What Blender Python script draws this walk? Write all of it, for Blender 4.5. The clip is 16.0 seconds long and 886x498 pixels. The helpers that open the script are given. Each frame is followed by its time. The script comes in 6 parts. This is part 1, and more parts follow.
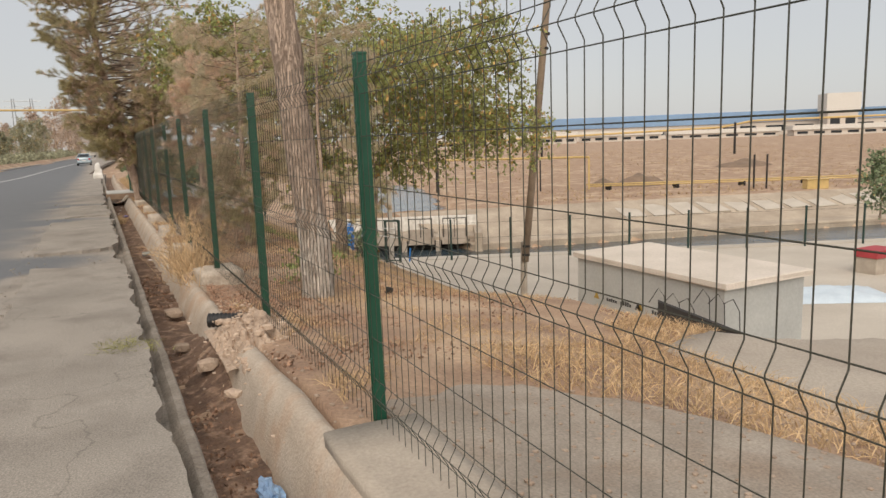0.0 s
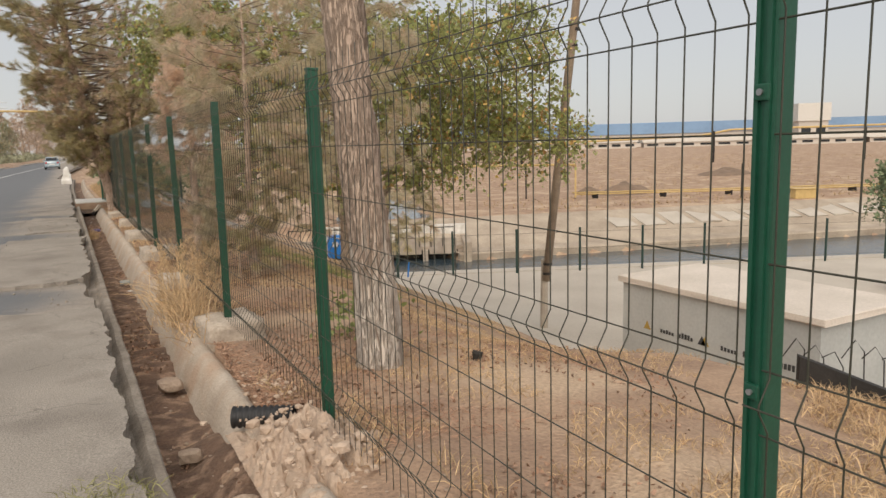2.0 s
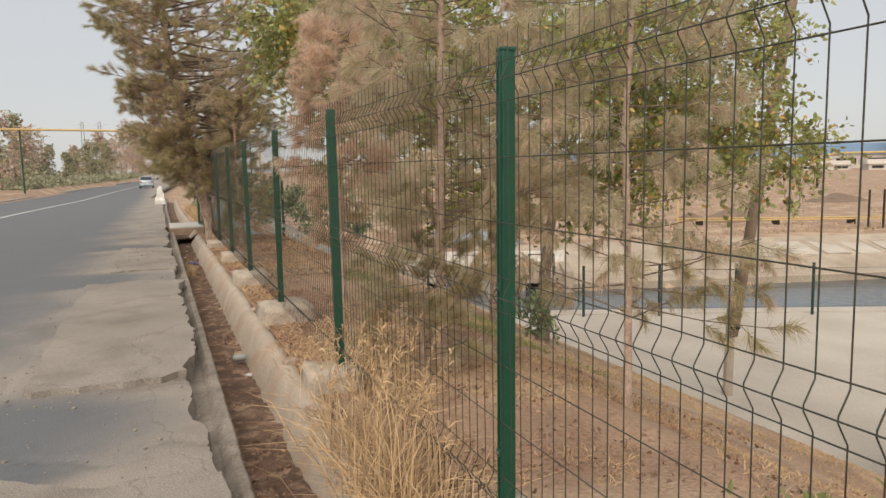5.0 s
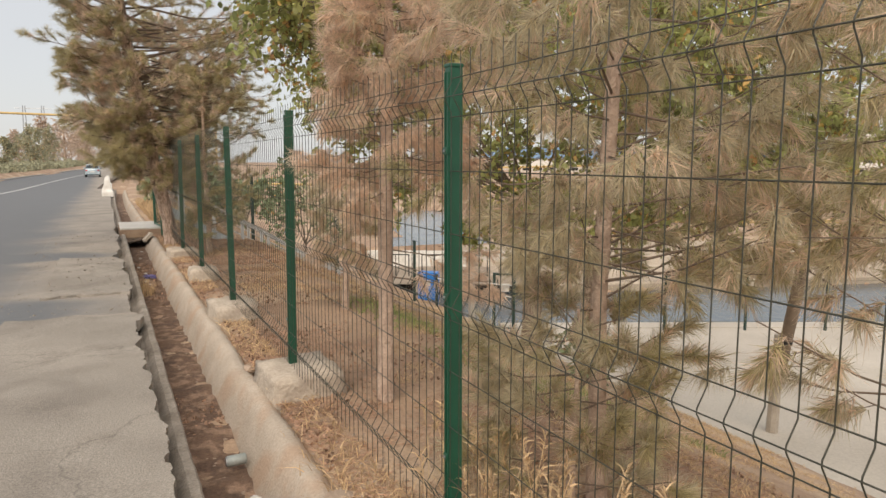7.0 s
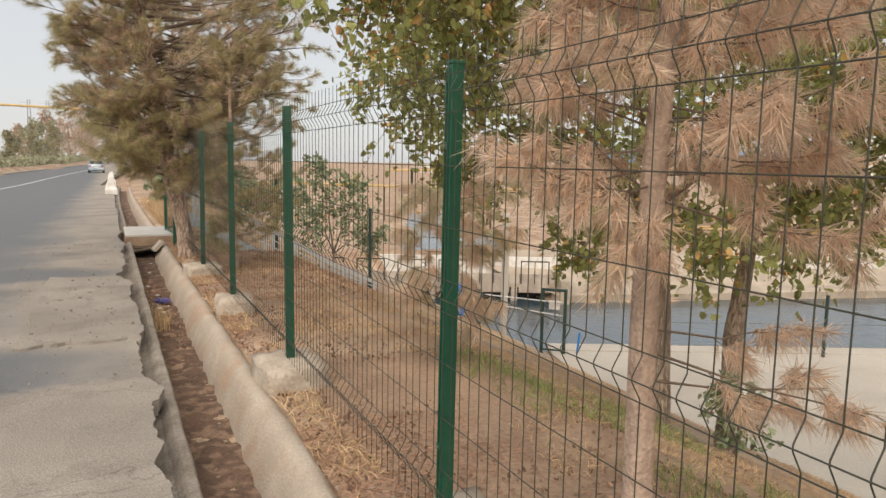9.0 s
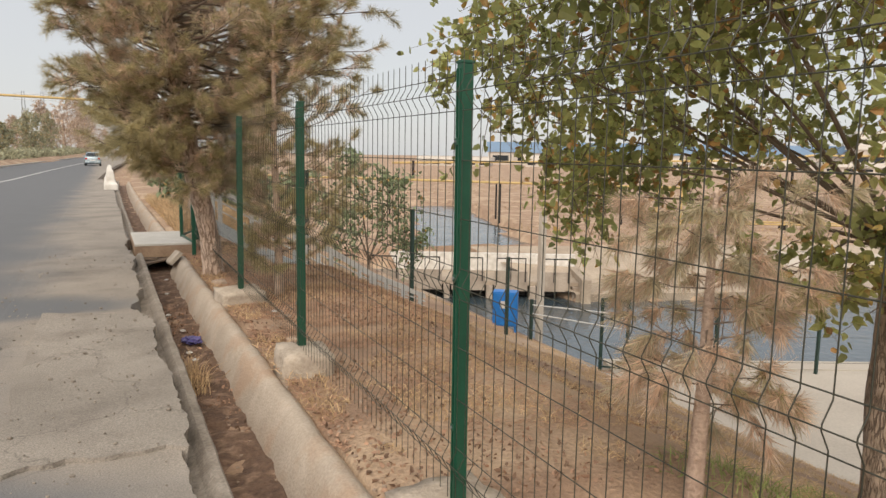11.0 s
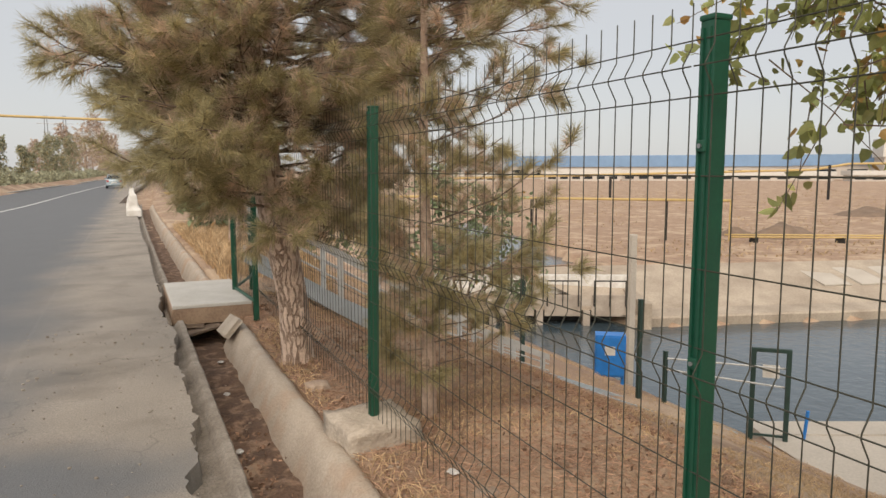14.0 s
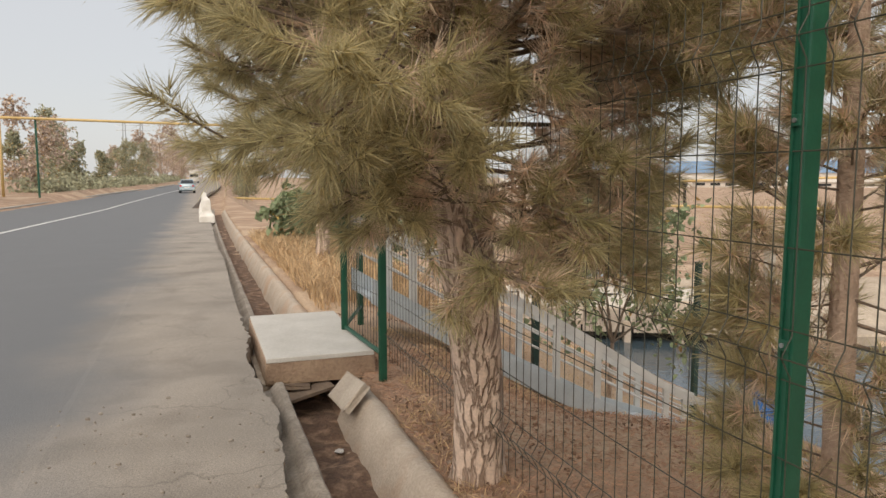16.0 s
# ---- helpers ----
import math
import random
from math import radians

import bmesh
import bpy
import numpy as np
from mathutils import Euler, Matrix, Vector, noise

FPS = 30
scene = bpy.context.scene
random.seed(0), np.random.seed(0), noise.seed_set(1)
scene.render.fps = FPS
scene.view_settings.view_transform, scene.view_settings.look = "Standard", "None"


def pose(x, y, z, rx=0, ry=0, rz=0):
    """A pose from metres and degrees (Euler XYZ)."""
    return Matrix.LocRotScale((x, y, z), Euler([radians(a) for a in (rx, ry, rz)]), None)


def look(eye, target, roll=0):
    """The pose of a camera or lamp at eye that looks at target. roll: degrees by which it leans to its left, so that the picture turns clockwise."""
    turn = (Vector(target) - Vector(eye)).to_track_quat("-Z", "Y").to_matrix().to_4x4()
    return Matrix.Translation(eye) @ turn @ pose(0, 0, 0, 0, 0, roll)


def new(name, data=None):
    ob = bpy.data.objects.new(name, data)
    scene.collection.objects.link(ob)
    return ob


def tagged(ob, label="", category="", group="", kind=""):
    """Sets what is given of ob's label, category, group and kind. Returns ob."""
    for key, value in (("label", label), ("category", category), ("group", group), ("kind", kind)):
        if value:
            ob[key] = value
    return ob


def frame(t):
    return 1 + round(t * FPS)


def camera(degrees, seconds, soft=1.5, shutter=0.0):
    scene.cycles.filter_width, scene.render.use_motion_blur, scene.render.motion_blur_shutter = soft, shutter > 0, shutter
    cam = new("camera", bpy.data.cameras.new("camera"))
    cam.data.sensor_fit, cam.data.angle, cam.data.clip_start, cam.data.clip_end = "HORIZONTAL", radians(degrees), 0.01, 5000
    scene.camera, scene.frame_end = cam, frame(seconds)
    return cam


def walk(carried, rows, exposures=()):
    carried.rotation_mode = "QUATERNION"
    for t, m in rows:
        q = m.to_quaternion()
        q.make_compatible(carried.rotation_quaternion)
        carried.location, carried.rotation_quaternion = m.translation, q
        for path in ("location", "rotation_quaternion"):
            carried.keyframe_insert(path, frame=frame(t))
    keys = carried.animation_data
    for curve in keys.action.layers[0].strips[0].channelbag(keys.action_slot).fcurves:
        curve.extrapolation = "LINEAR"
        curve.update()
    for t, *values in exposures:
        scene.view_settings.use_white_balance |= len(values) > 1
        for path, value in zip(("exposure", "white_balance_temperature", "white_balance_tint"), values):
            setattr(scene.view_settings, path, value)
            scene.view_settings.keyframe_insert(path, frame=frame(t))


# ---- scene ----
cam = camera(64.7, 16.0)
PATH = [
    (0, (0.105, 0.323, 1.412), (0.972, 2.098, 1.097), -2.1),
    (0.5, (0.085, 0.879, 1.39), (0.927, 2.661, 1.051), -2.1),
    (1, (0.074, 1.42, 1.408), (0.935, 3.194, 1.073), -2.0),
    (1.5, (0.075, 1.978, 1.434), (1.002, 3.724, 1.128), -1.8),
    (2, (0.139, 2.553, 1.431), (1.071, 4.297, 1.131), -1.6),
    (2.5, (0.044, 3.115, 1.414), (0.9, 4.899, 1.12), -1.0),
    (3, (0.042, 3.682, 1.402), (0.797, 5.513, 1.119), -1.1),
    (3.5, (0.008, 4.295, 1.416), (0.695, 6.153, 1.139), -1.2),
    (4, (0.054, 4.855, 1.412), (0.729, 6.718, 1.14), -1.7),
    (4.2, (0.074, 5.119, 1.4), (0.749, 6.985, 1.149), -1.7),
    (6.3, (0.125, 7.823, 1.439), (0.994, 9.608, 1.203), -0.4),
    (6.5, (0.129, 8.062, 1.463), (0.991, 9.85, 1.219), -0.5),
    (7, (0.094, 8.624, 1.464), (0.957, 10.412, 1.215), 0.1),
    (7.5, (0.138, 9.223, 1.454), (1.014, 11.005, 1.209), 0.5),
    (8, (0.117, 9.83, 1.465), (0.996, 11.614, 1.248), 0.6),
    (8.5, (0.164, 10.425, 1.429), (1.029, 12.216, 1.214), 0.7),
    (9, (0.1, 11.072, 1.442), (0.957, 12.862, 1.196), 1.0),
    (9.2, (0.128, 11.309, 1.45), (0.979, 13.101, 1.2), 1.2),
    (11.3, (-0.034, 13.788, 1.451), (0.831, 15.571, 1.18), 1.0),
    (11.5, (-0.007, 13.985, 1.441), (0.845, 15.773, 1.165), 0.8),
    (12, (-0.067, 14.564, 1.445), (0.77, 16.36, 1.174), 0.7),
    (12.5, (-0.082, 15.223, 1.412), (0.767, 17.016, 1.162), 0.3),
    (13, (-0.07, 15.891, 1.393), (0.798, 17.678, 1.161), 0.3),
    (13.5, (-0.036, 16.522, 1.409), (0.819, 18.316, 1.179), -0.6),
    (14, (-0.044, 17.095, 1.445), (0.776, 18.905, 1.221), -0.1),
    (14.5, (-0.078, 17.701, 1.439), (0.739, 19.513, 1.22), 0.0),
    (15, (0.004, 18.366, 1.404), (0.796, 20.188, 1.171), 0.0),
    (15.5, (-0.082, 18.994, 1.396), (0.64, 20.846, 1.176), 0.4),
    (16, (-0.094, 19.596, 1.374), (0.565, 21.473, 1.167), -0.0),
]
walk(cam, [(t, look(eye, target, roll)) for t, eye, target, roll in PATH], [(0.0, -0.02), (4.0, 0.0), (6.5, 0.2), (9.2, 0.24), (11.5, 0.14), (14.0, 0.08), (16.0, 0.16)])

# ---- light ----
SUN_UP, SUN_TURN = 42.0, 215.0
world = bpy.data.worlds.new("sky")
scene.world = world
world.use_nodes = True
wn, wl = world.node_tree.nodes, world.node_tree.links
sky = wn.new("ShaderNodeTexSky")
sky.sky_type = "NISHITA"
sky.sun_disc = False
sky.sun_elevation, sky.sun_rotation = radians(SUN_UP), radians(SUN_TURN)
sky.air_density, sky.dust_density, sky.ozone_density = 1.0, 1.5, 0.6
haze = wn.new("ShaderNodeMix")
haze.data_type = "RGBA"
haze.inputs[0].default_value = 0.8
haze.inputs[7].default_value = (6.8, 6.75, 6.75, 1)
wl.new(sky.outputs[0], haze.inputs[6])
wl.new(haze.outputs[2], wn["Background"].inputs[0])
wn["Background"].inputs[1].default_value = 0.1
sun = new("sun", bpy.data.lights.new("sun", "SUN"))
sun.data.energy, sun.data.angle, sun.data.color = 3.1, radians(75), (1.0, 0.88, 0.74)
a, e = radians(SUN_TURN), radians(SUN_UP)
sun.matrix_world = look((0, 0, 30), (-10 * math.sin(a) * math.cos(e), -10 * math.cos(a) * math.cos(e), 30 - 10 * math.sin(e)))


# ---- materials ----
def mat(name, base, dark=None, scale=6.0, fine=60.0, rough=0.9, metal=0.0, bump=0.25, amount=0.5, detail=6.0, third=None, third_scale=1.2, third_edge=(0.5, 0.62), per_object=0.0, per_island=0.0, gap=0.02, translucent=0.0, cracks=0.0):
    """A surface with a large stain pattern, a fine grain and relief."""
    m = bpy.data.materials.new(name)
    m.use_nodes = True
    n, l = m.node_tree.nodes, m.node_tree.links
    p = n["Principled BSDF"]
    p.inputs["Metallic"].default_value = metal
    co = n.new("ShaderNodeTexCoord")
    dark = dark or tuple(c * 0.7 for c in base)
    big = n.new("ShaderNodeTexNoise")
    big.inputs["Scale"].default_value, big.inputs["Detail"].default_value = scale, detail
    l.new(co.outputs["Object"], big.inputs["Vector"])
    grain = n.new("ShaderNodeTexNoise")
    grain.inputs["Scale"].default_value, grain.inputs["Detail"].default_value = fine, 4.0
    l.new(co.outputs["Object"], grain.inputs["Vector"])
    ramp = n.new("ShaderNodeMapRange")
    ramp.inputs[1].default_value, ramp.inputs[2].default_value = 0.3, 0.7
    l.new(big.outputs["Fac"], ramp.inputs[0])
    mix = n.new("ShaderNodeMix")
    mix.data_type = "RGBA"
    mix.inputs[6].default_value, mix.inputs[7].default_value = (*dark, 1), (*base, 1)
    l.new(ramp.outputs[0], mix.inputs[0])
    out = mix.outputs[2]
    if third:
        t3 = n.new("ShaderNodeTexNoise")
        t3.inputs["Scale"].default_value, t3.inputs["Detail"].default_value = third_scale, 8.0
        l.new(co.outputs["Object"], t3.inputs["Vector"])
        r3 = n.new("ShaderNodeMapRange")
        r3.inputs[1].default_value, r3.inputs[2].default_value = third_edge
        l.new(t3.outputs["Fac"], r3.inputs[0])
        m3 = n.new("ShaderNodeMix")
        m3.data_type = "RGBA"
        m3.inputs[7].default_value = (*third, 1)
        l.new(r3.outputs[0], m3.inputs[0])
        l.new(out, m3.inputs[6])
        out = m3.outputs[2]
    hsv = n.new("ShaderNodeHueSaturation")
    vr = n.new("ShaderNodeMapRange")
    vr.inputs[3].default_value, vr.inputs[4].default_value = 1 - amount, 1 + amount
    l.new(grain.outputs["Fac"], vr.inputs[0])
    val = vr.outputs[0]
    for share, node, socket in ((per_object, "ShaderNodeObjectInfo", "Random"), (per_island, "ShaderNodeNewGeometry", "Random Per Island")):
        if share:
            src = n.new(node)
            rr = n.new("ShaderNodeMapRange")
            rr.inputs[3].default_value, rr.inputs[4].default_value = 1 - share, 1 + share
            l.new(src.outputs[socket], rr.inputs[0])
            mul = n.new("ShaderNodeMath")
            mul.operation = "MULTIPLY"
            l.new(val, mul.inputs[0]), l.new(rr.outputs[0], mul.inputs[1])
            val = mul.outputs[0]
    l.new(val, hsv.inputs["Value"])
    l.new(out, hsv.inputs["Color"])
    l.new(hsv.outputs[0], p.inputs["Base Color"])
    rg = n.new("ShaderNodeMapRange")
    rg.inputs[3].default_value, rg.inputs[4].default_value = max(0.03, rough - 0.12), min(1.0, rough + 0.1)
    l.new(big.outputs["Fac"], rg.inputs[0])
    l.new(rg.outputs[0], p.inputs["Roughness"])
    if cracks:
        warp = n.new("ShaderNodeTexNoise")
        warp.inputs["Scale"].default_value, warp.inputs["Detail"].default_value = 2.2, 6.0
        l.new(co.outputs["Object"], warp.inputs["Vector"])
        push = n.new("ShaderNodeVectorMath")
        push.operation = "MULTIPLY_ADD"
        push.inputs[1].default_value = (0.7, 0.7, 0.7)
        l.new(warp.outputs["Color"], push.inputs[0]), l.new(co.outputs["Object"], push.inputs[2])
        cell = n.new("ShaderNodeTexVoronoi")
        cell.feature = "DISTANCE_TO_EDGE"
        cell.inputs["Scale"].default_value = cracks
        l.new(push.outputs[0], cell.inputs["Vector"])
        thin = n.new("ShaderNodeMapRange")
        thin.inputs[1].default_value, thin.inputs[2].default_value, thin.inputs[3].default_value, thin.inputs[4].default_value = 0.0, 0.006, 0.7, 1.0
        l.new(cell.outputs["Distance"], thin.inputs[0])
        cm = n.new("ShaderNodeMath")
        cm.operation = "MULTIPLY"
        l.new(val, cm.inputs[0]), l.new(thin.outputs[0], cm.inputs[1])
        l.new(cm.outputs[0], hsv.inputs["Value"])
    if bump:
        b = n.new("ShaderNodeBump")
        b.inputs["Strength"].default_value, b.inputs["Distance"].default_value = bump, gap
        add = n.new("ShaderNodeMath")
        l.new(grain.outputs["Fac"], add.inputs[0]), l.new(big.outputs["Fac"], add.inputs[1])
        l.new(add.outputs[0], b.inputs["Height"])
        l.new(b.outputs[0], p.inputs["Normal"])
    if translucent:
        tr = n.new("ShaderNodeBsdfTranslucent")
        l.new(hsv.outputs[0], tr.inputs["Color"])
        ms = n.new("ShaderNodeMixShader")
        ms.inputs[0].default_value = translucent
        l.new(p.outputs[0], ms.inputs[1]), l.new(tr.outputs[0], ms.inputs[2])
        l.new(ms.outputs[0], n["Material Output"].inputs["Surface"])
    return m


SOIL = mat("dry soil", (0.42, 0.29, 0.195), (0.27, 0.175, 0.12), 1.6, 38, 1.0, bump=0.8, amount=0.45, third=(0.48, 0.355, 0.245), third_scale=0.5, gap=0.03)
BED = mat("dark ditch earth", (0.2, 0.125, 0.085), (0.11, 0.07, 0.05), 5, 45, 1.0, bump=0.9, amount=0.5, third=(0.3, 0.2, 0.14), third_scale=9, gap=0.03)
def road_surface(name, dust, dust_dark, tar, tar_dark):
    """Asphalt that is buried in pale dust towards the verge, in ragged patches."""
    m = mat(name, dust, dust_dark, 1.3, 110, 0.94, bump=0.35, amount=0.6, gap=0.012, cracks=0.55, third=tuple(c * 0.6 for c in dust), third_scale=1.4, third_edge=(0.5, 0.7))
    n, l = m.node_tree.nodes, m.node_tree.links
    co = n.new("ShaderNodeTexCoord")
    sep = n.new("ShaderNodeSeparateXYZ")
    l.new(co.outputs["Object"], sep.inputs[0])
    patch = n.new("ShaderNodeTexNoise")
    patch.inputs["Scale"].default_value, patch.inputs["Detail"].default_value = 0.8, 9.0
    l.new(co.outputs["Object"], patch.inputs["Vector"])
    grit = n.new("ShaderNodeTexNoise")
    grit.inputs["Scale"].default_value, grit.inputs["Detail"].default_value = 95.0, 3.0
    l.new(co.outputs["Object"], grit.inputs["Vector"])

    def sums(a, b, op="ADD"):
        q = n.new("ShaderNodeMath")
        q.operation = op
        for i, v in enumerate((a, b)):
            if isinstance(v, (int, float)):
                q.inputs[i].default_value = v
            else:
                l.new(v, q.inputs[i])
        return q.outputs[0]

    shift = sums(sums(patch.outputs["Fac"], 0.5, "SUBTRACT"), 1.3, "MULTIPLY")
    # the old concrete gives out further along and the tar comes nearer
    along = n.new("ShaderNodeMapRange")
    along.inputs[1].default_value, along.inputs[2].default_value, along.inputs[3].default_value, along.inputs[4].default_value = 8.0, 26.0, 0.0, -0.35
    l.new(sep.outputs[1], along.inputs[0])
    where = sums(sums(sep.outputs[0], shift), along.outputs[0])
    # sunken stretches between the old slabs, patched with tar
    for start, end in ((9.6, 11.0), (15.8, 16.9), (20.2, 21.0)):
        rise, fall = n.new("ShaderNodeMapRange"), n.new("ShaderNodeMapRange")
        rise.inputs[1].default_value, rise.inputs[2].default_value = start - 0.15, start + 0.15
        fall.inputs[1].default_value, fall.inputs[2].default_value, fall.inputs[3].default_value, fall.inputs[4].default_value = end - 0.3, end + 0.3, -0.95, 0.0
        l.new(sep.outputs[1], rise.inputs[0]), l.new(sep.outputs[1], fall.inputs[0])
        where = sums(where, sums(rise.outputs[0], fall.outputs[0], "MULTIPLY"))
    fac = n.new("ShaderNodeMapRange")
    fac.interpolation_type = "SMOOTHSTEP"
    fac.inputs[1].default_value, fac.inputs[2].default_value = -1.75, -0.6
    l.new(where, fac.inputs[0])
    tarmix = n.new("ShaderNodeMix")
    tarmix.data_type = "RGBA"
    tarmix.inputs[6].default_value, tarmix.inputs[7].default_value = (*tar_dark, 1), (*tar, 1)
    l.new(grit.outputs["Fac"], tarmix.inputs[0])
    hsv = n["Hue/Saturation/Value"]
    both = n.new("ShaderNodeMix")
    both.data_type = "RGBA"
    l.new(fac.outputs[0], both.inputs[0])
    l.new(tarmix.outputs[2], both.inputs[6])
    l.new(hsv.outputs[0], both.inputs[7])
    l.new(both.outputs[2], n["Principled BSDF"].inputs["Base Color"])
    return m


ASPHALT = mat("worn asphalt", (0.15, 0.15, 0.152), (0.105, 0.105, 0.11), 0.6, 180, 0.88, bump=0.35, amount=0.35, gap=0.006)
PAVING = road_surface("dusty paving", (0.335, 0.295, 0.252), (0.255, 0.226, 0.193), (0.175, 0.18, 0.187), (0.1, 0.106, 0.115))
CONCRETE = mat("weathered concrete", (0.46, 0.4, 0.33), (0.34, 0.29, 0.235), 3.0, 55, 0.93, bump=0.5, amount=0.25, gap=0.012)
APRON = mat("pale concrete lining", (0.52, 0.47, 0.4), (0.42, 0.37, 0.31), 0.5, 25, 0.93, bump=0.3, amount=0.2, gap=0.02)
WHITEWASH = mat("whitewashed concrete", (0.72, 0.7, 0.66), (0.5, 0.47, 0.42), 3.0, 30, 0.9, bump=0.3, amount=0.15)
GREEN = mat("green powder-coated steel", (0.01, 0.08, 0.045), (0.008, 0.062, 0.036), 9, 90, 0.42, bump=0.05, amount=0.2)
WIRE = mat("dusty dark wire", (0.052, 0.05, 0.034), (0.032, 0.034, 0.024), 9, 90, 0.45, bump=0.0, amount=0.2)
WATER = mat("dark canal water", (0.06, 0.085, 0.1), (0.045, 0.065, 0.08), 0.4, 2.2, 0.12, bump=0.35, amount=0.2, gap=0.1)
# roof blue paled so that the distance haze sits in its colour
BLUE = mat("haze-paled blue roofing", (0.21, 0.33, 0.5), (0.17, 0.27, 0.42), 0.05, 0.5, 0.6, bump=0.0, amount=0.1)
YELLOW = mat("yellow painted pipe", (0.58, 0.42, 0.18), (0.47, 0.33, 0.13), 2, 20, 0.6, bump=0.1, amount=0.15)


# ---- mesh helpers ----
def mesh_object(name, bm, material, smooth=False):
    me = bpy.data.meshes.new(name)
    bm.normal_update()
    bm.to_mesh(me)
    bm.free()
    for m in (material if isinstance(material, (list, tuple)) else [material]):
        me.materials.append(m)
    if smooth:
        me.shade_smooth()
    return new(name, me)


def thing(name, at, label, category, group="", kind="", rz=0.0):
    ob = new(name)
    ob.matrix_basis = pose(*at, 0, 0, rz)
    return tagged(ob, label, category, group, kind)


def part(name, bm, material, parent, label="", smooth=False):
    ob = mesh_object(name, bm, material, smooth)
    ob.parent = parent
    return tagged(ob, label)


def box(bm, x0, y0, z0, x1, y1, z1, bevel=0.0, rough=0.0):
    r = bmesh.ops.create_cube(bm, size=1.0, matrix=Matrix.LocRotScale(((x0 + x1) / 2, (y0 + y1) / 2, (z0 + z1) / 2), None, (abs(x1 - x0), abs(y1 - y0), abs(z1 - z0))))
    vs = r["verts"]
    if bevel:
        es = list({e for v in vs for e in v.link_edges})
        r2 = bmesh.ops.bevel(bm, geom=es, offset=bevel, segments=2, affect="EDGES", profile=0.6)
        vs = r2["verts"]
    if rough:
        for v in vs:
            v.co += Vector((random.uniform(-rough, rough), random.uniform(-rough, rough), random.uniform(-rough, rough)))
    return bm


def tube(bm, pts, radii, sides=8, caps=True, squash=None):
    """A tapered tube along points."""
    pts = [Vector(p) for p in pts]
    if not isinstance(radii, (list, tuple)):
        radii = [radii] * len(pts)
    rings = []
    ref = Vector((0.31, 0.87, 0.39)).normalized()
    for i, p in enumerate(pts):
        d = (pts[min(i + 1, len(pts) - 1)] - pts[max(i - 1, 0)]).normalized()
        r = ref if abs(d.dot(ref)) < 0.95 else Vector((0.9, -0.2, 0.1))
        u = d.cross(r).normalized()
        w = d.cross(u).normalized()
        rings.append([bm.verts.new(p + radii[i] * (u * math.cos(k * math.tau / sides) + w * math.sin(k * math.tau / sides))) for k in range(sides)])
    for a, b in zip(rings, rings[1:]):
        for k in range(sides):
            bm.faces.new((a[k], a[(k + 1) % sides], b[(k + 1) % sides], b[k]))
    if caps:
        bm.faces.new(rings[0][::-1]), bm.faces.new(rings[-1])
    return bm


def nz(x, y, z=0.0, s=1.0):
    return noise.noise(Vector((x * s, y * s, z * s)))


def smooth_step(a, b, v):
    t = min(1.0, max(0.0, (v - a) / (b - a)))
    return t * t * (3 - 2 * t)


def spaced(stops):
    """Grid lines from (start, end, step) runs."""
    out = []
    for a, b, st in stops:
        k = max(1, round((b - a) / st))
        out += [a + (b - a) * i / k for i in range(k)]
    return out + [stops[-1][1]]


# ---- the lie of the land ----
WATER_Z, APRON_Z, PLAIN_Z = -7.5, -3.45, -5.0


def road_z(y):
    return -0.42 * smooth_step(24, 68, y)


def bend(y):
    """How far the road has swung to the right at y."""
    if y < 30:
        return 0.0
    return 0.0004 * (y - 30) ** 2 if y < 110 else 2.56 + 5.4 * (1 - math.exp(-(y - 110) / 85))


def bank_rise(x, y):
    """The verge lies higher at the start of the walk."""
    return 0.15 * smooth_step(7.0, 3.6, y) * smooth_step(2.3, 1.35, x)


def in_pool(x, y):
    """The water above the regulator."""
    return 58 < y < 106 and 20 + 0.42 * (y - 60) < x < 30.5 + 0.36 * (y - 60)


def near_edge(x):
    """y of the canal's near edge."""
    return 31.0 - 0.46 * x


def far_edge(x):
    return 55.7 - 0.29 * x if x > 26 else 58.0


def in_canal(x, y):
    if x < 10.4:
        return False
    return near_edge(x) < y < far_edge(x)


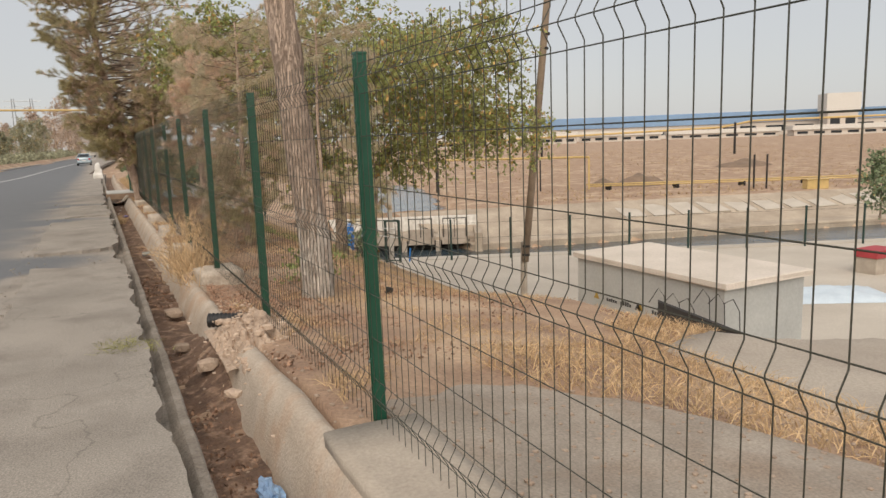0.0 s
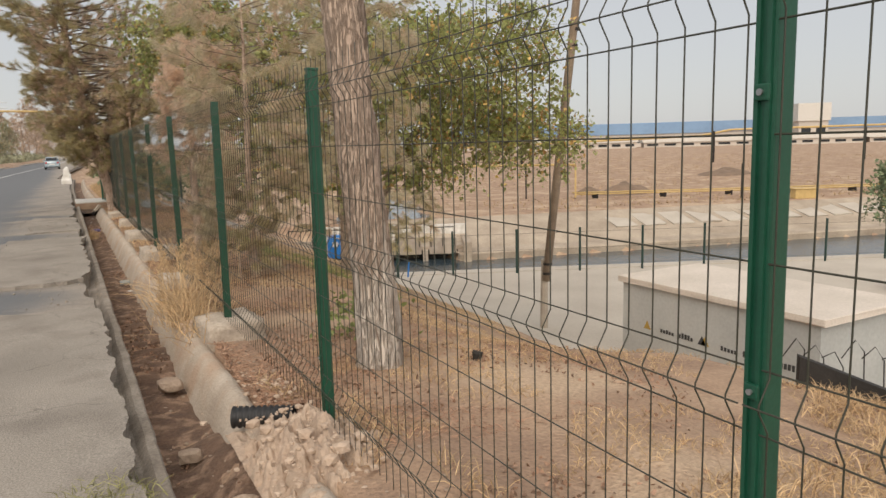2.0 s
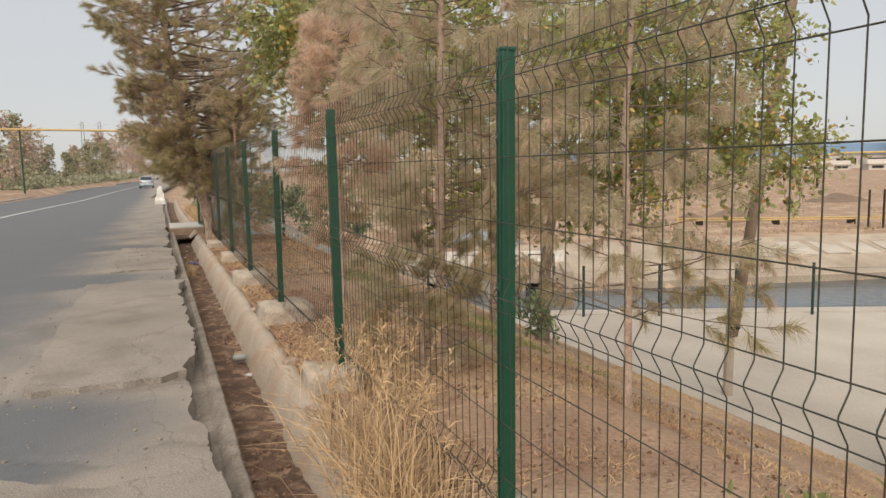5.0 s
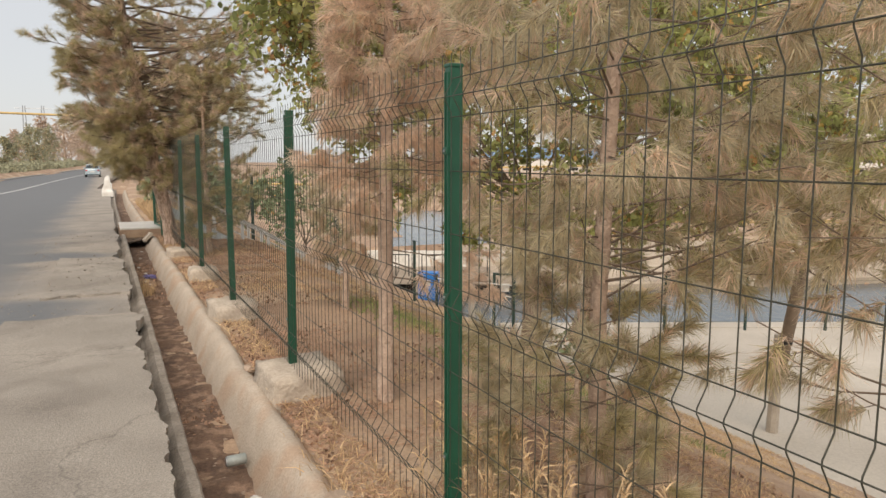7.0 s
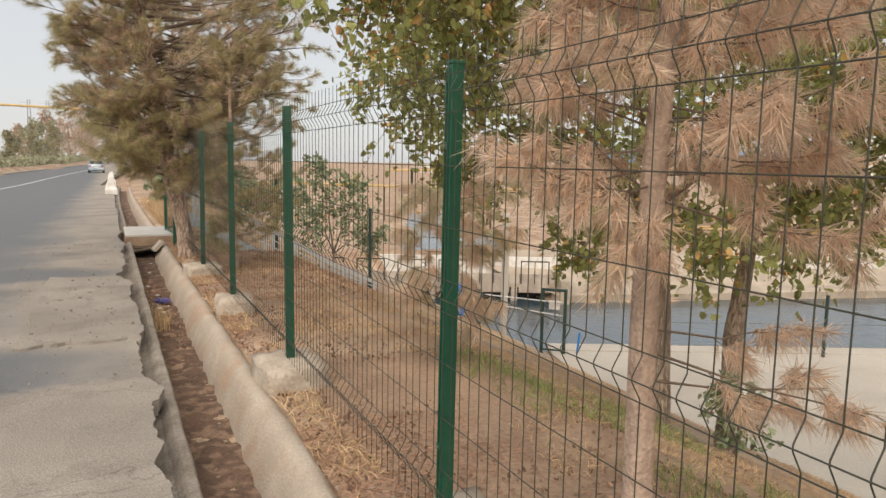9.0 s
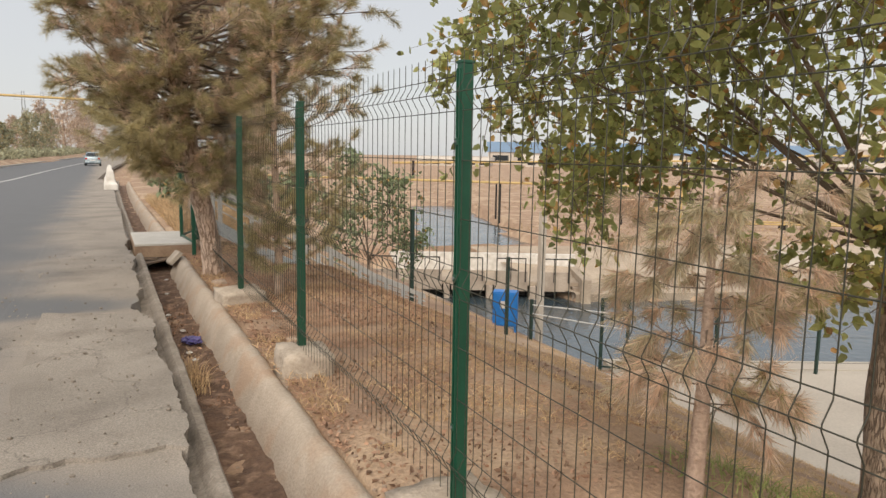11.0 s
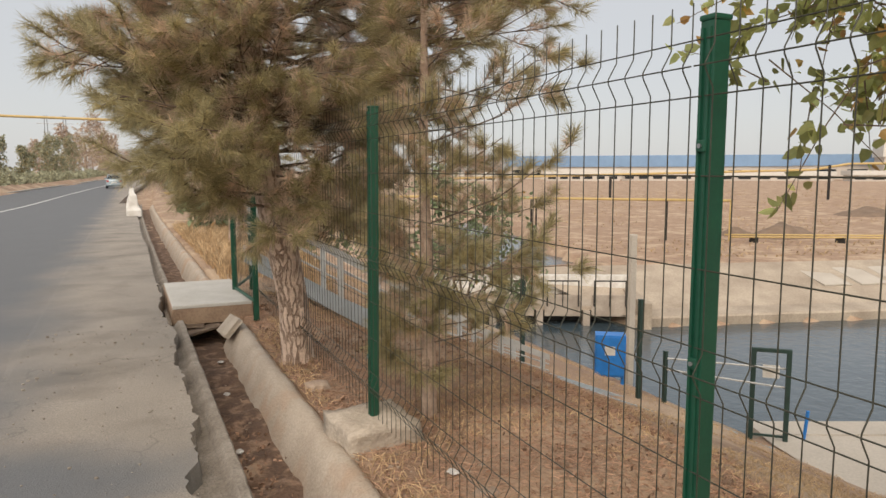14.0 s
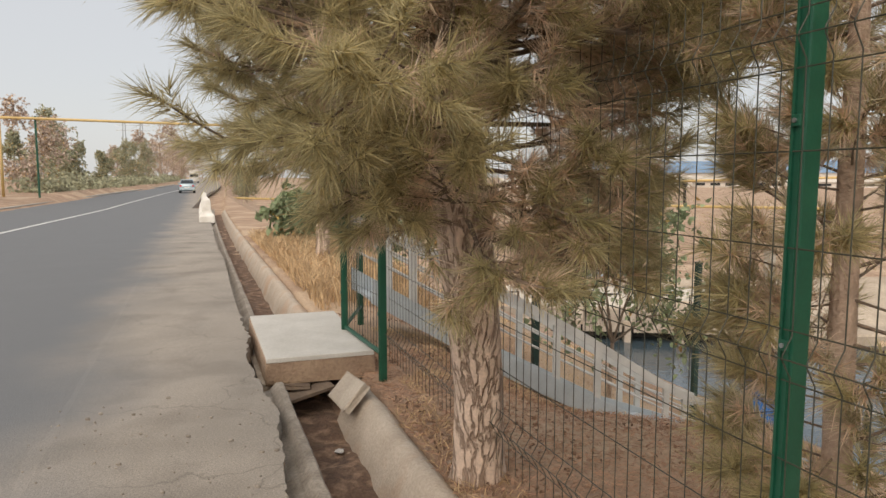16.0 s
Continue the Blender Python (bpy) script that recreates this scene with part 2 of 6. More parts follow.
def land_z(x, y):
    # roadside
    if x - bend(y) < -9.6:
        return road_z(y) + 0.5 * smooth_step(-9.6, -10.8, x - bend(y)) + 0.1 * nz(x, y, 0, 0.3) - (0.9 * smooth_step(-22, -60, x))
    if x - bend(y) < 1.02:
        fill = 0.24 * smooth_step(0.55, 0.9, x) * max(0.0, 1 - abs(y - 6.0) / 1.3)
        return road_z(y) - (0.5 if x - bend(y) < 0.35 else 0.38) + 0.03 * nz(x, y, 5, 3.1) + fill
    if in_canal(x, y):
        return WATER_Z - 0.8
    if x >= 10.4 and y >= far_edge(x):
        if in_pool(x, y):
            return -6.4
        if x < 26:
            return PLAIN_Z
        d = (y - far_edge(x)) * 0.96
        up = -7.2 + min(d, 2.2) * 0.12 if d < 2.2 else -6.94 + min(1.0, (d - 2.2) / 7.5) * 1.8
        up += 0.5 * smooth_step(30, 120, d) + 0.25 * nz(x, y, 0, 0.05) * smooth_step(10, 30, d)
        return up
    base = road_z(y) - 0.1
    if x < 2.6:
        z = base + 0.03 * nz(x, y, 0, 1.7) + bank_rise(x, y)
    else:
        steep = base - 0.436 * (x - 2.6) * smooth_step(2.2, 3.2, x)
        terrace = base - 0.15 * (min(x, 7.2) - 2.6) - 1.4 * max(0.0, x - 7.2)
        k = smooth_step(6.5, 8.8, y)
        z = terrace + (steep - terrace) * k
    z -= 0.52 * smooth_step(4.6, 6.6, x) * smooth_step(4.4, 5.8, y) * smooth_step(12.0, 9.5, y)
    if x > 8.4:
        z = min(z, max(APRON_Z, -2.6 - 0.62 * (x - 8.4)))
    if x > 7.2:
        z = max(z, APRON_Z)
    if 22.5 < y < 29 and x > 1.5:
        # the hollow under the stairway
        z -= 0.5 * smooth_step(1.6, 2.9, x) * smooth_step(8.4, 5.5, x) * smooth_step(22.8, 24.6, y) * smooth_step(29.0, 27.0, y)
    return z + 0.025 * nz(x, y, 3, 2.3)


def grid_sheet(name, xs, ys, zf, material):
    verts = [(x, y, zf(x, y)) for y in ys for x in xs]
    w = len(xs)
    faces = [(j * w + i, j * w + i + 1, (j + 1) * w + i + 1, (j + 1) * w + i) for j in range(len(ys) - 1) for i in range(w - 1)]
    me = bpy.data.meshes.new(name)
    me.from_pydata(verts, [], faces)
    me.materials.append(material)
    me.shade_smooth()
    return new(name, me)


XS = spaced([(-3000, -400, 650), (-400, -60, 60), (-60, -9.6, 4), (-9.6, 0.3, 2.2), (0.3, 3.0, 0.07), (3.0, 12, 0.35), (12, 66, 0.9), (66, 200, 8), (200, 3000, 350)])
YS = spaced([(-3000, -100, 700), (-100, -6, 8), (-6, 30, 0.2), (30, 66, 0.8), (66, 300, 8), (300, 3000, 300)])
tagged(grid_sheet("ground", XS, YS, land_z, SOIL), "dry brown earth and grass sloping down to a canal", "ground", kind="structure")

# road, paving strip, ditch
RY = spaced([(-60, -6, 9), (-6, 60, 1.0), (60, 900, 20)])


def strip(name, x0, x1, nx, top, material, label, category, ys=RY, depth=0.3):
    bm = bmesh.new()
    xs = [x0 + (x1 - x0) * i / nx for i in range(nx + 1)]
    rows = [[bm.verts.new((x + bend(y), y, top(x, y))) for x in xs] for y in ys]
    for a, b in zip(rows, rows[1:]):
        for i in range(nx):
            bm.faces.new((a[i], a[i + 1], b[i + 1], b[i]))
    ext = bmesh.ops.extrude_face_region(bm, geom=bm.faces[:])
    for v in ext["geom"]:
        if isinstance(v, bmesh.types.BMVert):
            v.co.z -= depth
    bmesh.ops.recalc_face_normals(bm, faces=bm.faces[:])
    return tagged(mesh_object(name, bm, material), label, category, kind="structure")


strip("road", -9.8, -0.75, 12, lambda x, y: road_z(y) + 0.02 - 0.002 * abs(x + 4.8), PAVING, "worn grey asphalt road with a painted white line", "road")

PAINT = mat("worn white road paint", (0.62, 0.62, 0.6), (0.42, 0.42, 0.41), 5, 90, 0.8, bump=0.1, amount=0.25)
strip("road_line", -5.1, -4.95, 1, lambda x, y: road_z(y) + 0.026, PAINT, "worn white painted line along the asphalt", "road line", RY, 0.008)


def ragged(y, s=0.0):
    wild = 0.35 + 0.9 * abs(nz(y, s, 6.1, 0.55))
    bite = max(0.0, nz(y, s, 2.2, 1.3) - 0.22) * 0.2
    chip = 0.024 * round(2.2 * nz(y, s, 4.4, 2.6)) + 0.006 * round(2.0 * nz(y, s, 8.1, 9.0))
    chip *= smooth_step(-0.1, 0.3, nz(y, s, 2.7, 0.8))
    bite += 0.13 * math.exp(-(((y - 20.35) / 0.22) ** 2)) + 0.1 * math.exp(-(((y - 11.2) / 0.3) ** 2))
    return chip + 0.03 * nz(y, s, 1.3, 1.1) + wild * (0.045 * nz(y, s, 9.3, 3.7) + 0.03 * nz(y, s, 7.7, 8.5) + 0.018 * nz(y, s, 3.1, 19)) - bite


# paving strip with a broken edge over the ditch
def paving():
    bm = bmesh.new()
    ys = spaced([(-6, 27, 0.03), (27, 60, 1.0)])
    nx = 22
    rows = []
    for y in ys:
        edge = 0.275 + ragged(y, 2.0) - 0.1 * max(0.0, nz(y, 3, 0, 0.9) - 0.15)
        row = []
        for i in range(nx + 1):
            u = i / nx
            x = -0.95 + (edge + 0.95) * u
            z = road_z(y) + 0.03 + 0.008 * nz(x, y, 0, 1.9) - 0.012 * smooth_step(0.1, 0.0, u)
            # two slab joints where the old concrete has sunk
            for jy, jx in ((9.9, 0.6), (7.6, 0.4), (12.95, 0.8), (15.9, 0.5), (19.3, 0.7)):
                c = jy + 0.25 * nz(x, jy, 0, 2.2) + 0.1 * nz(x, jy, 4, 7)
                z -= 0.02 * math.exp(-((y - c) / 0.05) ** 2) * jx
            z += 0.012 * smooth_step(9.95, 9.6, y) - 0.012
            row.append(bm.verts.new((x + bend(y), y, z)))
        row.append(bm.verts.new((edge + 0.015 + bend(y), y, road_z(y) - 0.1 + ragged(y, 5))))
        row.append(bm.verts.new((edge - 0.02 + bend(y), y, road_z(y) - 0.45)))
        rows.append(row)
    for a, b in zip(rows, rows[1:]):
        for i in range(len(a) - 1):
            bm.faces.new((a[i], a[i + 1], b[i + 1], b[i]))
    return tagged(mesh_object("pavement", bm, PAVING), "dusty cracked concrete paving with a broken edge", "pavement", kind="structure")


paving()
SLAB = mat("worn grey slab concrete", (0.325, 0.29, 0.25), (0.24, 0.214, 0.183), 1.1, 110, 0.94, bump=0.4, amount=0.7, cracks=0.6, third=(0.2, 0.175, 0.15), third_scale=2.4, third_edge=(0.5, 0.75), gap=0.012)


def paving_slab(y0, y1, x0, lift):
    """An old cast slab with ragged ends and a chipped edge over the ditch."""
    bm = bmesh.new()
    n_y, n_x = max(8, int((y1 - y0) / 0.03)), 18
    rows = []
    for j in range(n_y + 1):
        row = []
        for i in range(n_x + 1):
            u, w = i / n_x, j / n_y
            xe = 0.3 + ragged(y0 + (y1 - y0) * w, 2.0)
            xs = x0 + 0.05 * nz(y0 + (y1 - y0) * w, 6, 0, 2.1)
            x = xs + (xe - xs) * u
            a = y0 + 0.14 * nz(x, y0, 0, 2.3) + 0.05 * nz(x, y0, 3, 8)
            c = y1 + 0.16 * nz(x, y1, 0, 2.3) + 0.05 * nz(x, y1, 3, 8) - 0.25 * u
            y = a + (c - a) * w
            row.append(bm.verts.new((x, y, 0.03 + lift + 0.006 * nz(x, y, 2, 2.4))))
        rows.append(row)
    for a, c in zip(rows, rows[1:]):
        for i in range(n_x):
            bm.faces.new((a[i], a[i + 1], c[i + 1], c[i]))
    ext = bmesh.ops.extrude_face_region(bm, geom=bm.faces[:])
    for v in ext["geom"]:
        if isinstance(v, bmesh.types.BMVert):
            v.co.z -= 0.1
            v.co.x -= 0.012
    bmesh.ops.recalc_face_normals(bm, faces=bm.faces[:])
    t = thing("paving_slab", (0, 0, 0), "old grey concrete paving slab with broken ends", "paving slab", "paving slabs", "structure")
    part("slab", bm, SLAB, t)


paving_slab(-6, 9.6, -0.7, 0.042)
paving_slab(11.1, 15.75, -0.75, 0.032)
paving_slab(16.9, 20.2, -0.55, 0.012)


def profile_strip(name, profile, ys, material, label, category, wob=0.012, seed=0.0):
    """A section (x, z) swept along y with uneven edges."""
    bm = bmesh.new()
    rows = []
    for y in ys:
        rows.append([bm.verts.new((x + bend(y) + wob * nz(y, x + seed, 0, 2.3) + 0.5 * wob * nz(y, x + seed, 3, 11), y, road_z(y) + z + wob * nz(y, z + seed, 5, 2.9) + (bank_rise(1.2, y) if x > 0.84 else 0.0))) for x, z in profile])
    for a, b in zip(rows, rows[1:]):
        for i in range(len(profile) - 1):
            bm.faces.new((a[i], a[i + 1], b[i + 1], b[i]))
    return tagged(mesh_object(name, bm, material, name != "ditch_lip"), label, category, kind="structure")


LIPMAT = mat("grey crumbling concrete", (0.33, 0.29, 0.245), (0.19, 0.16, 0.13), 7, 60, 0.95, bump=0.9, amount=0.5, gap=0.015)
WALLMAT = mat("soil-stained ditch concrete", (0.49, 0.42, 0.345), (0.38, 0.315, 0.25), 4.0, 60, 0.95, bump=0.45, amount=0.3, third=(0.42, 0.31, 0.225), third_scale=2.6, third_edge=(0.5, 0.66), gap=0.025)
LIP_Y = spaced([(-6, 24.4, 0.08)])
FAR_LIP_Y = spaced([(26.4, 60, 0.3)])
LIP = [(0.16, -0.4), (0.17, -0.1), (0.26, -0.1), (0.33, -0.09), (0.365, -0.05), (0.375, -0.04), (0.418, -0.038), (0.428, -0.05), (0.435, -0.2), (0.445, -0.42)]
WALL = [(0.76, -0.42), (0.80, -0.34), (0.86, -0.2), (0.90, -0.125), (0.93, -0.1), (0.98, -0.095), (1.02, -0.12), (1.05, -0.2)]
for lip_ys, s in ((LIP_Y, 0.0), (FAR_LIP_Y, 9.0)):
    profile_strip("ditch_lip", LIP, lip_ys, LIPMAT, "crumbling concrete edge of a roadside ditch", "ditch edge", 0.009, s)
    profile_strip("ditch_wall", WALL, lip_ys, WALLMAT, "worn sloping concrete wall of a roadside ditch", "ditch wall", 0.013, s + 4)

bm = bmesh.new()
rows = []
for y in spaced([(-6, 24.6, 0.06), (24.6, 60, 0.4)]):
    rows.append([bm.verts.new((x + bend(y), y, land_z(x + bend(y), y) + 0.012 + 0.03 * nz(x, y, 9, 6))) for x in [0.42 + 0.05 * i for i in range(9)]])
for a_row, b_row in zip(rows, rows[1:]):
    for k in range(8):
        bm.faces.new((a_row[k], a_row[k + 1], b_row[k + 1], b_row[k]))
tagged(mesh_object("ditch_bed", bm, BED, True), "dark damp earth in the bottom of the ditch", "ditch bed", kind="structure")

# concrete lining beside the canal and its wall
apron_bm = bmesh.new()
rows = []
AX = spaced([(9.0, 12, 0.25), (12, 64, 2.0)])
for x in AX:
    y1 = near_edge(x) if x >= 10.4 else 19.5 + (near_edge(10.4) - 19.5) * ((x - 9.0) / 1.4) ** 0.8
    rows.append([apron_bm.verts.new((x, -30 + (y1 + 30) * k / 60, land_z(x, -30 + (y1 - 0.02 + 30) * k / 60) + 0.035)) for k in range(61)])
for a_row, b_row in zip(rows, rows[1:]):
    for k in range(60):
        apron_bm.faces.new((a_row[k], b_row[k], b_row[k + 1], a_row[k + 1]))
for v in apron_bm.verts:
    v.co.z = max(v.co.z, APRON_Z) if v.co.x > 9.9 else v.co.z
tagged(mesh_object("canal_apron", apron_bm, APRON, True), "pale dusty concrete apron beside the canal", "concrete apron", kind="structure")
bm = bmesh.new()
pts = [(10.45, 48.2)] + [(10.45, near_edge(10.45) + 0.6), (10.5, near_edge(10.5))] + [(x, near_edge(x)) for x in range(14, 66, 4)]
for (xa, ya), (xb, yb) in zip(pts, pts[1:]):
    d = Vector((xb - xa, yb - ya, 0)).normalized()
    nn = Vector((-d.y, d.x, 0)) * 0.45
    q = [Vector((xa, ya, 0)) - nn * 0.5, Vector((xb, yb, 0)) - nn * 0.5, Vector((xb, yb, 0)) + nn * 1.0, Vector((xa, ya, 0)) + nn * 1.0]
    crest = APRON_Z - 0.7 if xb - xa < 1 else APRON_Z + 0.06
    lo = [bm.verts.new((v.x, v.y, WATER_Z - 0.5)) for v in q]
    hi = [bm.verts.new((v.x, v.y, crest)) for v in q]
    bm.faces.new(hi)
    for k in range(4):
        bm.faces.new((lo[k], lo[(k + 1) % 4], hi[(k + 1) % 4], hi[k]))
bmesh.ops.recalc_face_normals(bm, faces=bm.faces[:])
tagged(mesh_object("canal_wall", bm, APRON), "pale concrete retaining wall along the canal", "canal wall", kind="structure")
FARBANK = mat("sandy bank concrete", (0.46, 0.385, 0.3), (0.31, 0.25, 0.19), 0.5, 9, 0.95, bump=0.4, amount=0.35, gap=0.03)
bm = bmesh.new()
prev = None
for x in [26.0 + 2 * k for k in range(36)]:
    fx = far_edge(x + 0.001)
    row = [bm.verts.new((x - o * 0.27, fx + o * 0.96, z + 0.05)) for o, z in ((0.1, -8.2), (0.0, -7.05), (0.15, -6.95), (2.2, -6.85), (2.6, -6.75), (9.7, -5.1), (9.9, -5.2))]
    if prev:
        for k in range(6):
            bm.faces.new((prev[k], row[k], row[k + 1], prev[k + 1]))
    prev = row
bmesh.ops.recalc_face_normals(bm, faces=bm.faces[:])
tagged(mesh_object("far_bank", bm, FARBANK), "sandy concrete-lined bank across the canal", "canal bank", kind="structure")
# loose concrete slabs lying on the far bank
for k in range(12):
    x = 44.5 + 2.6 * k
    slab = thing("bank_slab", (x - 6.6 * 0.27, far_edge(x) + 6.6 * 0.96, -5.86 + 0.04), "pale concrete slab lying on the canal bank", "concrete slab", "slabs on the far canal bank")
    bm = box(bmesh.new(), -1.0, -1.5, -0.06, 1.0, 1.5, 0.1, 0.02, 0.05)
    bmesh.ops.rotate(bm, verts=bm.verts, matrix=Euler((radians(13.0), 0, radians(-16 + 2 * nz(k, 2)))).to_matrix())
    part("slab", bm, APRON, slab)


def flat_sheet(name, pts, z, material, label, category):
    bm = bmesh.new()
    bm.faces.new([bm.verts.new((x, y, z)) for x, y in pts])
    bmesh.ops.recalc_face_normals(bm, faces=bm.faces[:])
    return tagged(mesh_object(name, bm, material), label, category, kind="structure")


flat_sheet("canal_water", [(10.2, 26.0), (66, 0.4), (130, -28), (130, 17.6), (66, 37.0), (27.0, 50.2), (10.2, 58.4)], WATER_Z, WATER, "dark grey-blue canal water with faint ripples", "water")
flat_sheet("pool_water", [(19, 58), (30, 58), (47, 107), (40, 107)], -5.7, WATER, "blue-grey water held above the regulator", "water")

# ---- the wire fence along the ditch ----
STEP = 2.5 / 36
FOLDS = (1.68, 0.96, 0.24)


def wire_mesh(name, pts, r, sides=5):
    bm = tube(bmesh.new(), pts, r, sides)
    me = bpy.data.meshes.new(name)
    bm.to_mesh(me)
    bm.free()
    me.materials.append(WIRE)
    me.shade_smooth()
    return me


vp = [(0, 0, 1.83)]
for f in FOLDS:
    vp += [(0, 0, f + 0.07), (0, 0, f + 0.05), (-0.026, 0, f + 0.006), (-0.026, 0, f - 0.006), (0, 0, f - 0.05), (0, 0, f - 0.07)]
vp.append((0, 0, 0.06))
V_WIRE = wire_mesh("vertical_wire", vp, 0.0018)
H_AT = [(0.004, 1.745), (-0.03, 1.68), (0.004, 1.615), (0.004, 1.43), (0.004, 1.21), (0.004, 1.02), (-0.03, 0.96), (0.004, 0.9), (0.004, 0.71), (0.004, 0.5), (0.004, 0.3), (-0.03, 0.24), (0.004, 0.18)]


def child(name, me, parent, at):
    ob = new(name, me)
    ob.parent = parent
    ob.location = at
    return ob


H_FRAMES = {}


def fence_panel(fence, y, width=2.5):
    """Horizontal wires in one mesh, with every upright wire under it."""
    if width not in H_FRAMES:
        bm = bmesh.new()
        for x, z in H_AT:
            tube(bm, [(x, -width / 2 + 0.005, z), (x, width / 2 - 0.005, z)], 0.002, 5)
        me = bpy.data.meshes.new("mesh_panel")
        bm.to_mesh(me)
        bm.free()
        me.materials.append(WIRE)
        H_FRAMES[width] = me
    p = child("mesh_panel", H_FRAMES[width], fence, (1.182, y, 0))
    n = round(width / STEP)
    for k in range(n):
        child("vertical_wire", V_WIRE, p, (0, -width / 2 + (k + 0.5) * width / n, 0))


def fence_post(fence, x, y, top=1.8, bottom=-0.12, lean=0.0):
    """A pressed steel post with raised ribs, a cap, wire clamps and bolts."""
    bm = box(bmesh.new(), -0.025, -0.022, bottom, 0.025, 0.022, top - 0.012, 0.005)
    for s in (-1, 1):
        box(bm, -0.031, s * 0.011 - 0.004, bottom, -0.0245, s * 0.011 + 0.004, top - 0.03)
    p = part("fence_post", bm, GREEN, fence)
    p.location = (x, y, 0)
    part("cap", box(bmesh.new(), -0.028, -0.025, top - 0.014, 0.028, 0.025, top, 0.005), GREEN, p)
    for z in (top - 0.3, top - 0.82, top - 1.42):
        part("clamp", box(bmesh.new(), -0.038, -0.018, z - 0.014, -0.03, 0.01, z + 0.014, 0.003), GREEN, p)
        bm = bmesh.new()
        bmesh.ops.create_cone(bm, cap_ends=True, segments=8, radius1=0.006, radius2=0.005, depth=0.006, matrix=pose(-0.04, -0.004, z, 0, 90, 0))
        part("bolt", bm, STEEL, p, "galvanised bolt")
    p.rotation_euler = (0, radians(lean), 0)


STEEL = mat("galvanised steel", (0.45, 0.46, 0.47), (0.34, 0.35, 0.36), 8, 60, 0.45, metal=0.85, bump=0.05, amount=0.15)
fence = thing("wire_fence", (0, 0, 0), "green welded wire mesh fence on square steel posts", "fence")
for k in range(-1, 9):
    fence_post(fence, 1.215, 0.85 + 2.5 * k, lean=(0.4, -0.3, 0.1, 0.5, -0.2)[k % 5])
for k in range(-1, 9):
    fence_panel(fence, 0.85 + 2.5 * k + 1.25)
fence_panel(fence, 23.9, 1.06)
fence_post(fence, 1.15, 24.46)
fence_post(fence, 1.08, 25.5)
fence_post(fence, 1.42, 26.4)


def gate_mesh(xa, ya, xb, yb):
    """A framed mesh panel standing between two gate posts."""
    g = thing("gate_panel", (xa, ya, 0), "green framed wire mesh panel beside the slab bridge", "gate panel", "gate panels")
    dx, dy = xb - xa, yb - ya
    for z in (0.08, 1.72):
        part("rail", tube(bmesh.new(), [(dx * 0.03, dy * 0.03, z), (dx * 0.97, dy * 0.97, z)], 0.018, 8), GREEN, g)
    for z in (0.5, 0.95, 1.4):
        part("cross_wire", tube(bmesh.new(), [(dx * 0.03, dy * 0.03, z), (dx * 0.97, dy * 0.97, z)], 0.0025, 5), WIRE, g)
    n = int(math.hypot(dx, dy) / 0.07)
    for k in range(1, n):
        part("upright_wire", tube(bmesh.new(), [(dx * k / n, dy * k / n, 0.08), (dx * k / n, dy * k / n, 1.72)], 0.0022, 5), WIRE, g)


gate_mesh(1.15, 24.46, 1.08, 25.5)
gate_mesh(1.08, 25.5, 1.42, 26.4)

FOOT = mat("rough footing concrete", (0.5, 0.43, 0.35), (0.36, 0.3, 0.24), 5, 40, 0.95, bump=0.6, amount=0.3, gap=0.02)


def footing(x, y, w, d, h, top, tilt):
    f = thing("concrete_footing", (x, y, top), "rough cast concrete footing block under a fence post", "footing", "fence footings")
    bm = bmesh.new()
    bmesh.ops.create_cube(bm, size=1.0, matrix=Matrix.LocRotScale((0, 0, -h / 2), None, (w, d, h)))
    bmesh.ops.subdivide_edges(bm, edges=bm.edges[:], cuts=5, use_grid_fill=True)
    for v in bm.verts:
        s = 0.93 + 0.1 * (-v.co.z / h)
        c = max(abs(v.co.x) / (w / 2), abs(v.co.y) / (d / 2))
        v.co.x *= s
        v.co.y *= s
        v.co += Vector((nz(v.co.x + x, v.co.y + y, v.co.z, 7), nz(v.co.y + y, v.co.z, v.co.x, 7), 0.8 * nz(v.co.x, v.co.z + y, v.co.y, 8))) * 0.028
        if c > 0.9 and v.co.z > -0.02:
            v.co.z -= 0.018
    part("block", bm, FOOT, f, smooth=True)
    f.rotation_euler = (radians(tilt), radians(-tilt * 0.6), radians(3 * tilt))


for x, y, w, d, h, top, tilt in ((1.22, 8.38, 0.46, 0.5, 0.34, 0.07, 2), (1.16, 10.9, 0.4, 0.42, 0.32, 0.05, -2), (1.24, 13.3, 0.5, 0.56, 0.36, 0.075, 1), (1.2, 15.83, 0.44, 0.5, 0.36, 0.07, 2), (1.22, 18.3, 0.38, 0.46, 0.38, 0.065, -1), (1.2, 20.86, 0.46, 0.44, 0.3, 0.035, 2)):
    footing(x, y, w, d, h, top, tilt)

# ---- slab bridge over the ditch, gate and stairs down to the canal ----
BRIDGE_TOP = mat("pale trowelled concrete", (0.56, 0.54, 0.5), (0.46, 0.44, 0.4), 3, 50, 0.9, bump=0.2, amount=0.15)
BRIDGE_SIDE = mat("sandy earth-stained concrete", (0.4, 0.29, 0.2), (0.28, 0.19, 0.13), 5, 40, 0.95, bump=0.7, amount=0.3, gap=0.02)
bridge = thing("slab_bridge", (0.72, 25.95, 0.05), "pale concrete slab bridging the roadside ditch", "slab bridge")
part("slab", box(bmesh.new(), -0.39, -1.25, -0.2, 0.43, 0.42, -0.012, 0.015, 0.006), BRIDGE_SIDE, bridge, "sandy concrete slab edge")
part("screed", box(bmesh.new(), -0.38, -1.255, -0.03, 0.42, 0.41, 0.006, 0.006), BRIDGE_TOP, bridge, "smooth pale top coat")
